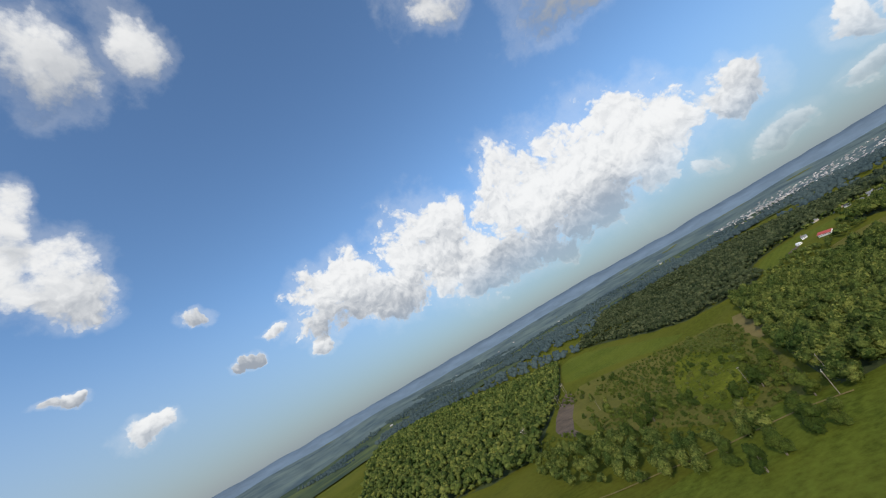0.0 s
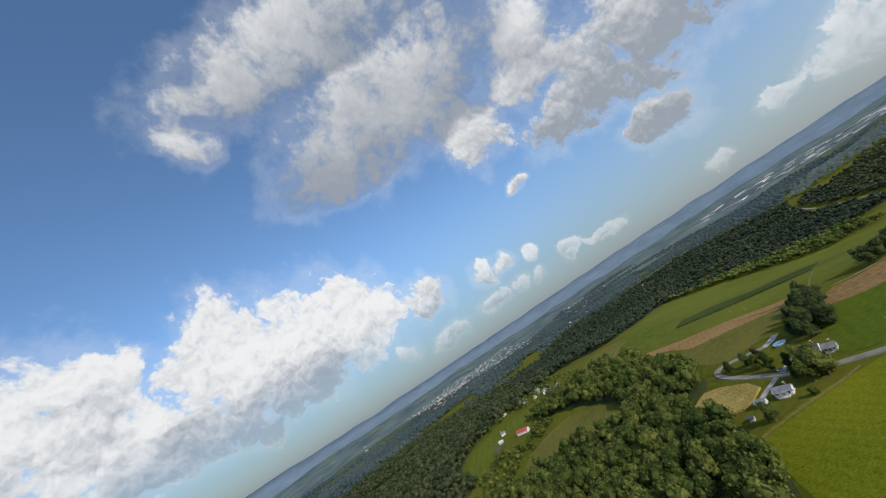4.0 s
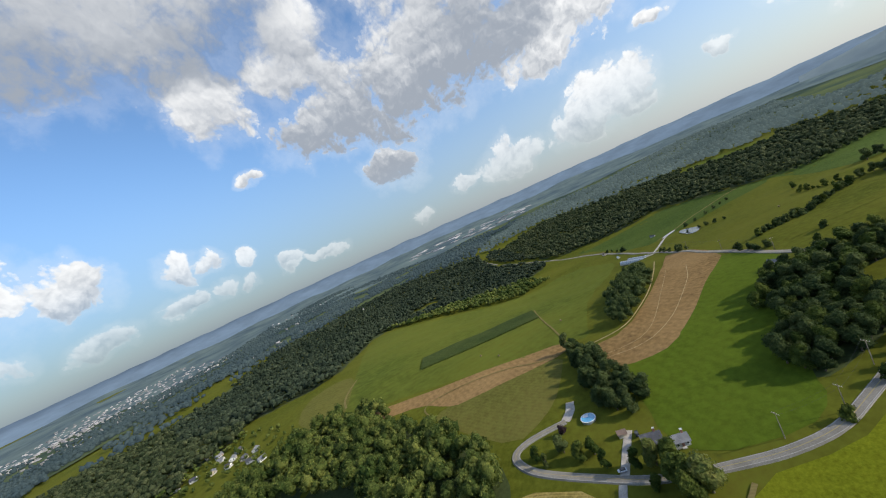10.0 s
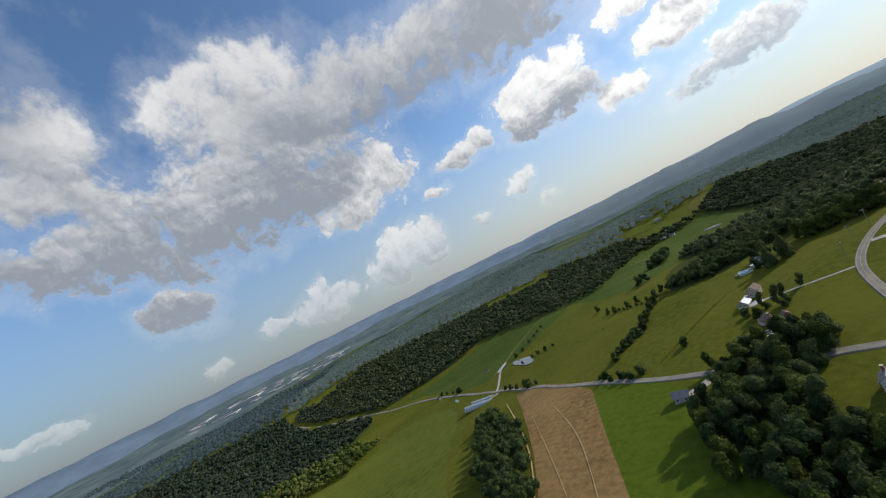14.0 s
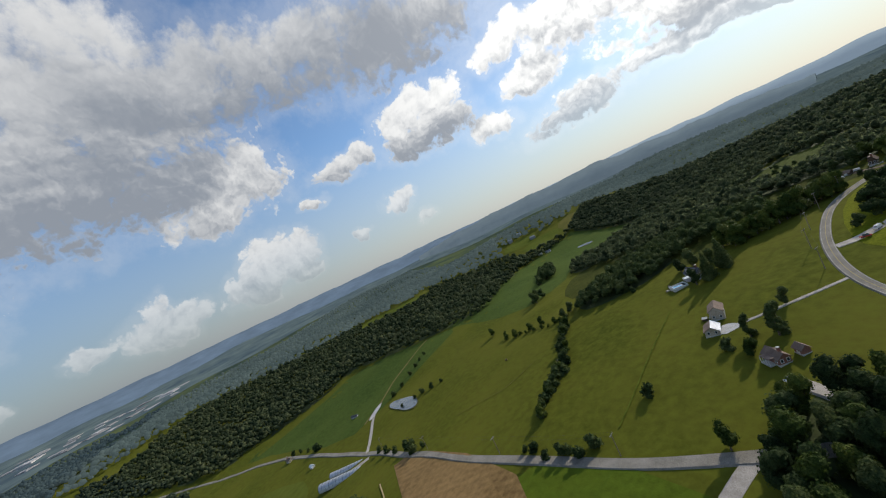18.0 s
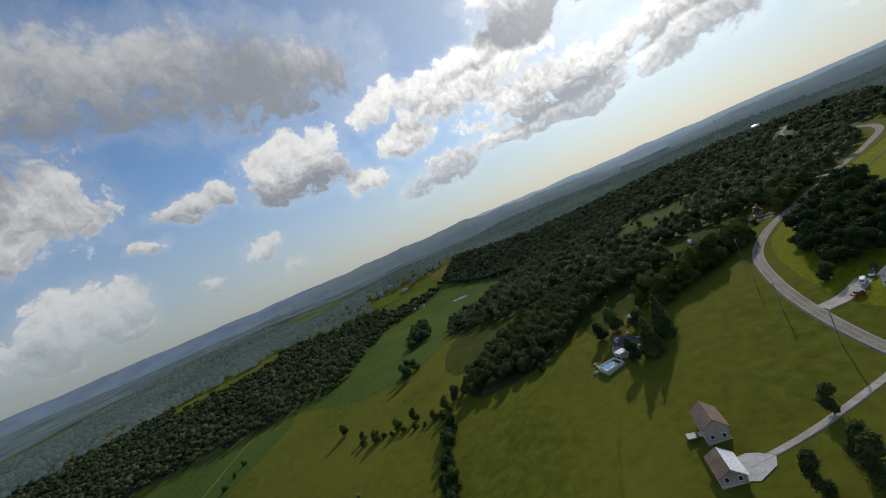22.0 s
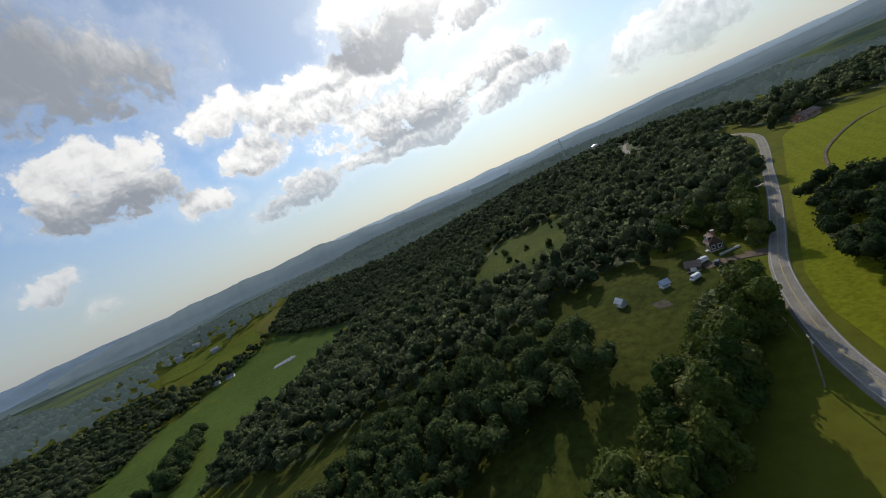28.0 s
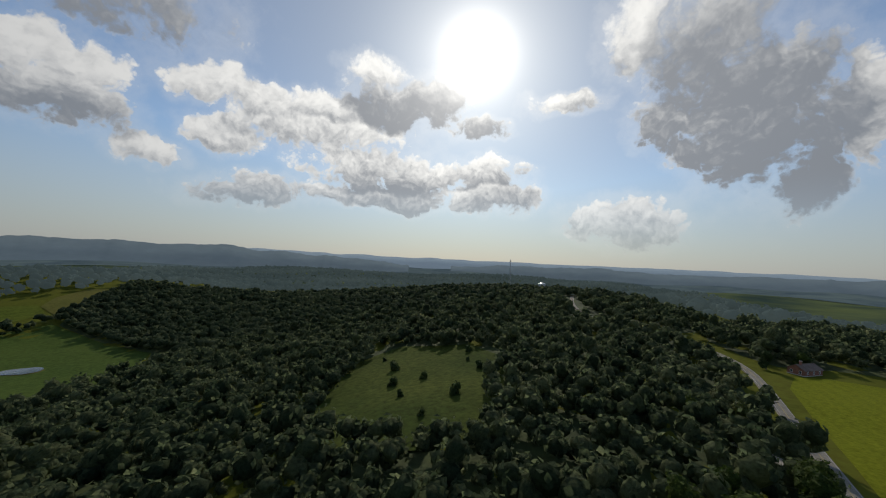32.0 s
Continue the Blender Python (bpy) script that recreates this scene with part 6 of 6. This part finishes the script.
for x, y in zip(xs, ys):
    if BUSHES.random() < 0.4:
        plant((float(x), float(y)), LEAF_DARK, "bush", BUSHES.uniform(0.6, 1.4), "dark scrub bush in the forest meadow", "forest meadow scrub", "shrub")


# ---------------------------------------------------------------- village and town
VILLAGE = random.Random(17)
for x, y in ((376, 1159), (252, 740), (243, 705), (276, 717), (295, 722), (258, 610), (252, 592), (284, 592), (279, 567), (254, 517), (265, 525), (262, 505), (255, 486), (253, 469), (236, 442),
             (398, 777), (348, 707), (287, 671), (305, 757), (292, 642), (277, 532), (246, 560), (268, 548), (272, 500), (244, 640), (230, 670), (262, 655), (312, 690), (250, 535), (270, 620), (222, 600), (240, 580)):
    roof = VILLAGE.choice([ROOF_GREY, ROOF_WHITE, ROOF_DARK, ROOF_BROWN, ROOF_GREY])
    tone = {ROOF_GREY: "grey", ROOF_WHITE: "white", ROOF_DARK: "charcoal", ROOF_BROWN: "brown"}[roof]
    house((x, y), VILLAGE.uniform(0, 180), VILLAGE.uniform(8, 11), VILLAGE.uniform(6.5, 8), 3.0, 2.2, VILLAGE.choice([SIDING_WHITE, SIDING_TAN, SIDING_GREY, SIDING_GREY]), roof,
          f"small village house with a {tone} roof among trees", group="village houses", windows=2, chimney=False)
canopy("village_trees", [(225, 440), (262, 440), (300, 470), (330, 640), (250, 700), (150, 700), (100, 600), (160, 600), (225, 560)], 13, MIDDLE, WOODS, 31, "garden trees between the village houses", scale=(0.32, 0.6))
canopy("barn_trees", [(200, 480), (188, 445), (176, 400), (120, 404), (92, 380), (80, 440), (92, 476), (112, 470), (140, 505), (172, 515)], 10, MIDDLE, WOODS, 32, "mixed trees around the red roofed barn",
       [[(150, 440), (178, 440), (190, 462), (178, 535), (140, 535), (120, 500), (130, 470)]], scale=(0.4, 0.7))
canopy("start_trees", [(-181, 238), (-122, 191), (-67, 93), (-26, 75), (-81, 67), (-151, 120), (-207, 200)], 11, FINE, WOODS, 33, "trees along the edge of the clearing", scale=(0.55, 0.85))


def town(name, poly, gap, seed, label, size=(9, 16), keep=0.8):
    """Far houses of a town, joined: gabled blocks."""
    x, y = spread_points(poly, gap, seed, (), 0.45)
    rng = np.random.default_rng(seed)
    verts, faces = [], []
    for a, b in zip(x, y):
        if rng.random() > keep:
            continue
        l, w, h = rng.uniform(*size), rng.uniform(size[0] * 0.8, size[1] * 0.7), rng.uniform(4, 8)
        t = rng.uniform(0, math.pi)
        c, s, z = math.cos(t), math.sin(t), gz(a, b)
        k = len(verts)
        for px, py, pz in ((-l, -w, -2), (l, -w, -2), (l, w, -2), (-l, w, -2), (-l, -w, h), (l, -w, h), (l, w, h), (-l, w, h), (-l, 0, h + 3), (l, 0, h + 3)):
            verts.append((a + (c * px - s * py) / 2, b + (s * px + c * py) / 2, z + pz))
        faces += [tuple(k + i for i in f) for f in ((0, 1, 5, 4), (2, 3, 7, 6), (1, 2, 6, 9, 5), (3, 0, 4, 8, 7), (4, 5, 9, 8), (6, 7, 8, 9))]
    return tagged(mesh_object(name, verts, faces, TOWN_WALL), label, "town", kind="stuff")


town("town", [(600, 1900), (1000, 1850), (1500, 2100), (1500, 2700), (1000, 2900), (500, 2500)], 40, 51, "pale houses of a distant valley town")
town("town", [(1500, 1700), (1900, 1600), (2300, 2100), (1900, 2300)], 60, 52, "scattered pale houses along the valley", keep=0.6)
town("suburb", [(850, 1000), (1100, 900), (1400, 1300), (1000, 1500)], 75, 53, "scattered suburban houses between trees", keep=0.6)
town("industrial_sheds", [(2600, 1500), (2700, 500), (3200, 500), (3100, 1500)], 120, 54, "long pale warehouse roofs far off in the valley", (40, 120), 0.8)
town("hillside_houses", [(900, -560), (1050, -700), (1200, -600), (1000, -480)], 55, 55, "small pale houses on the far hillside", keep=0.5)
town("far_farms", [(-1400, 1400), (200, 1400), (300, 2600), (-1400, 2600)], 160, 56, "scattered white farmsteads in the northern valley", keep=0.35)


# ---------------------------------------------------------------- yard furniture
def patio_table(at, turn, label):
    """A round table with a dark parasol and four chairs' worth of legs underneath."""
    top = empty("patio_table", (at[0], at[1], gz(*at) + 0.3), turn, label, "table")
    part("tabletop", rod((0, 0, 0.7), (0, 0, 0.76), 0.7, sides=16), TRIM, top)
    part("pole", rod((0, 0, 0), (0, 0, 2.4), 0.04, sides=6), STEEL, top)
    part("parasol", rod((0, 0, 2.0), (0, 0, 2.55), 1.5, 0.08, sides=8), CABLE, top, "dark folded cloth parasol")
    for k in range(4):
        a = k * math.tau / 4 + 0.4
        part("leg", rod((0.5 * math.cos(a), 0.5 * math.sin(a), -0.3), (0.4 * math.cos(a), 0.4 * math.sin(a), 0.7), 0.035, sides=5), STEEL, top)


def hot_tub(at, turn, label):
    top = empty("hot_tub", (at[0], at[1], gz(*at)), turn, label, "tub")
    part("shell", block((2.2, 2.2, 0.95), (0, 0, 0), bevel=0.12), TIMBER_DARK, top)
    part("cover", block((2.3, 2.3, 0.14), (0, 0, 0.95), bevel=0.05), SIDING_GREY, top, "grey padded cover")
    part("step", block((1.0, 0.5, 0.4), (0, -1.4, 0)), WOOD_POLE, top)


def low_wall(a, b, label):
    """A low wall of separate pale stones."""
    top = empty("retaining_wall", (a[0], a[1], gz(*a)), 0, label, "wall")
    n = int(math.dist(a, b) / 0.9)
    turn = math.degrees(math.atan2(b[1] - a[1], b[0] - a[0]))
    for k in range(n):
        u = (k + 0.5) / n
        x, y = a[0] + (b[0] - a[0]) * u, a[1] + (b[1] - a[1]) * u
        part("stone", block((0.86, 0.5, 1.3), (x - a[0], y - a[1], gz(x, y) - gz(*a) - 0.6 + BUSHES.uniform(-0.05, 0.05)), turn + BUSHES.uniform(-3, 3), 0.06), CONCRETE, top)


def boulder(at, size, label):
    rng = np.random.default_rng(int(at[0] * 7 + at[1]))
    verts, faces = lump(rng, (0, 0, size * 0.35), size, 0.25, 2, 0.6)
    ob = mesh_object("boulder", [tuple(v) for v in verts], faces, GRAVEL)
    ob.matrix_basis = pose(at[0], at[1], gz(*at))
    tagged(ob, label, "boulder")


drape("patio", [(367, -99), (366, -90), (360, -86), (353, -88), (352, -97), (357, -102)], STONE, 3, 0.35, "grey paved patio round the stone house", "patio", rounds=1)
patio_table((355, -90), 20, "white round patio table under a dark parasol")
hot_tub((338, -43), 20, "square hot tub with grey cover behind the hill house")
low_wall((300.6, -212.6), (294.3, -213.6), "low pale stone wall along the old house drive")
for p, size in (((371, -84), 0.9), ((372.5, -86), 0.7), ((371, -80), 1.0)):
    boulder(p, size, "large pale boulder on the grass near the pool")
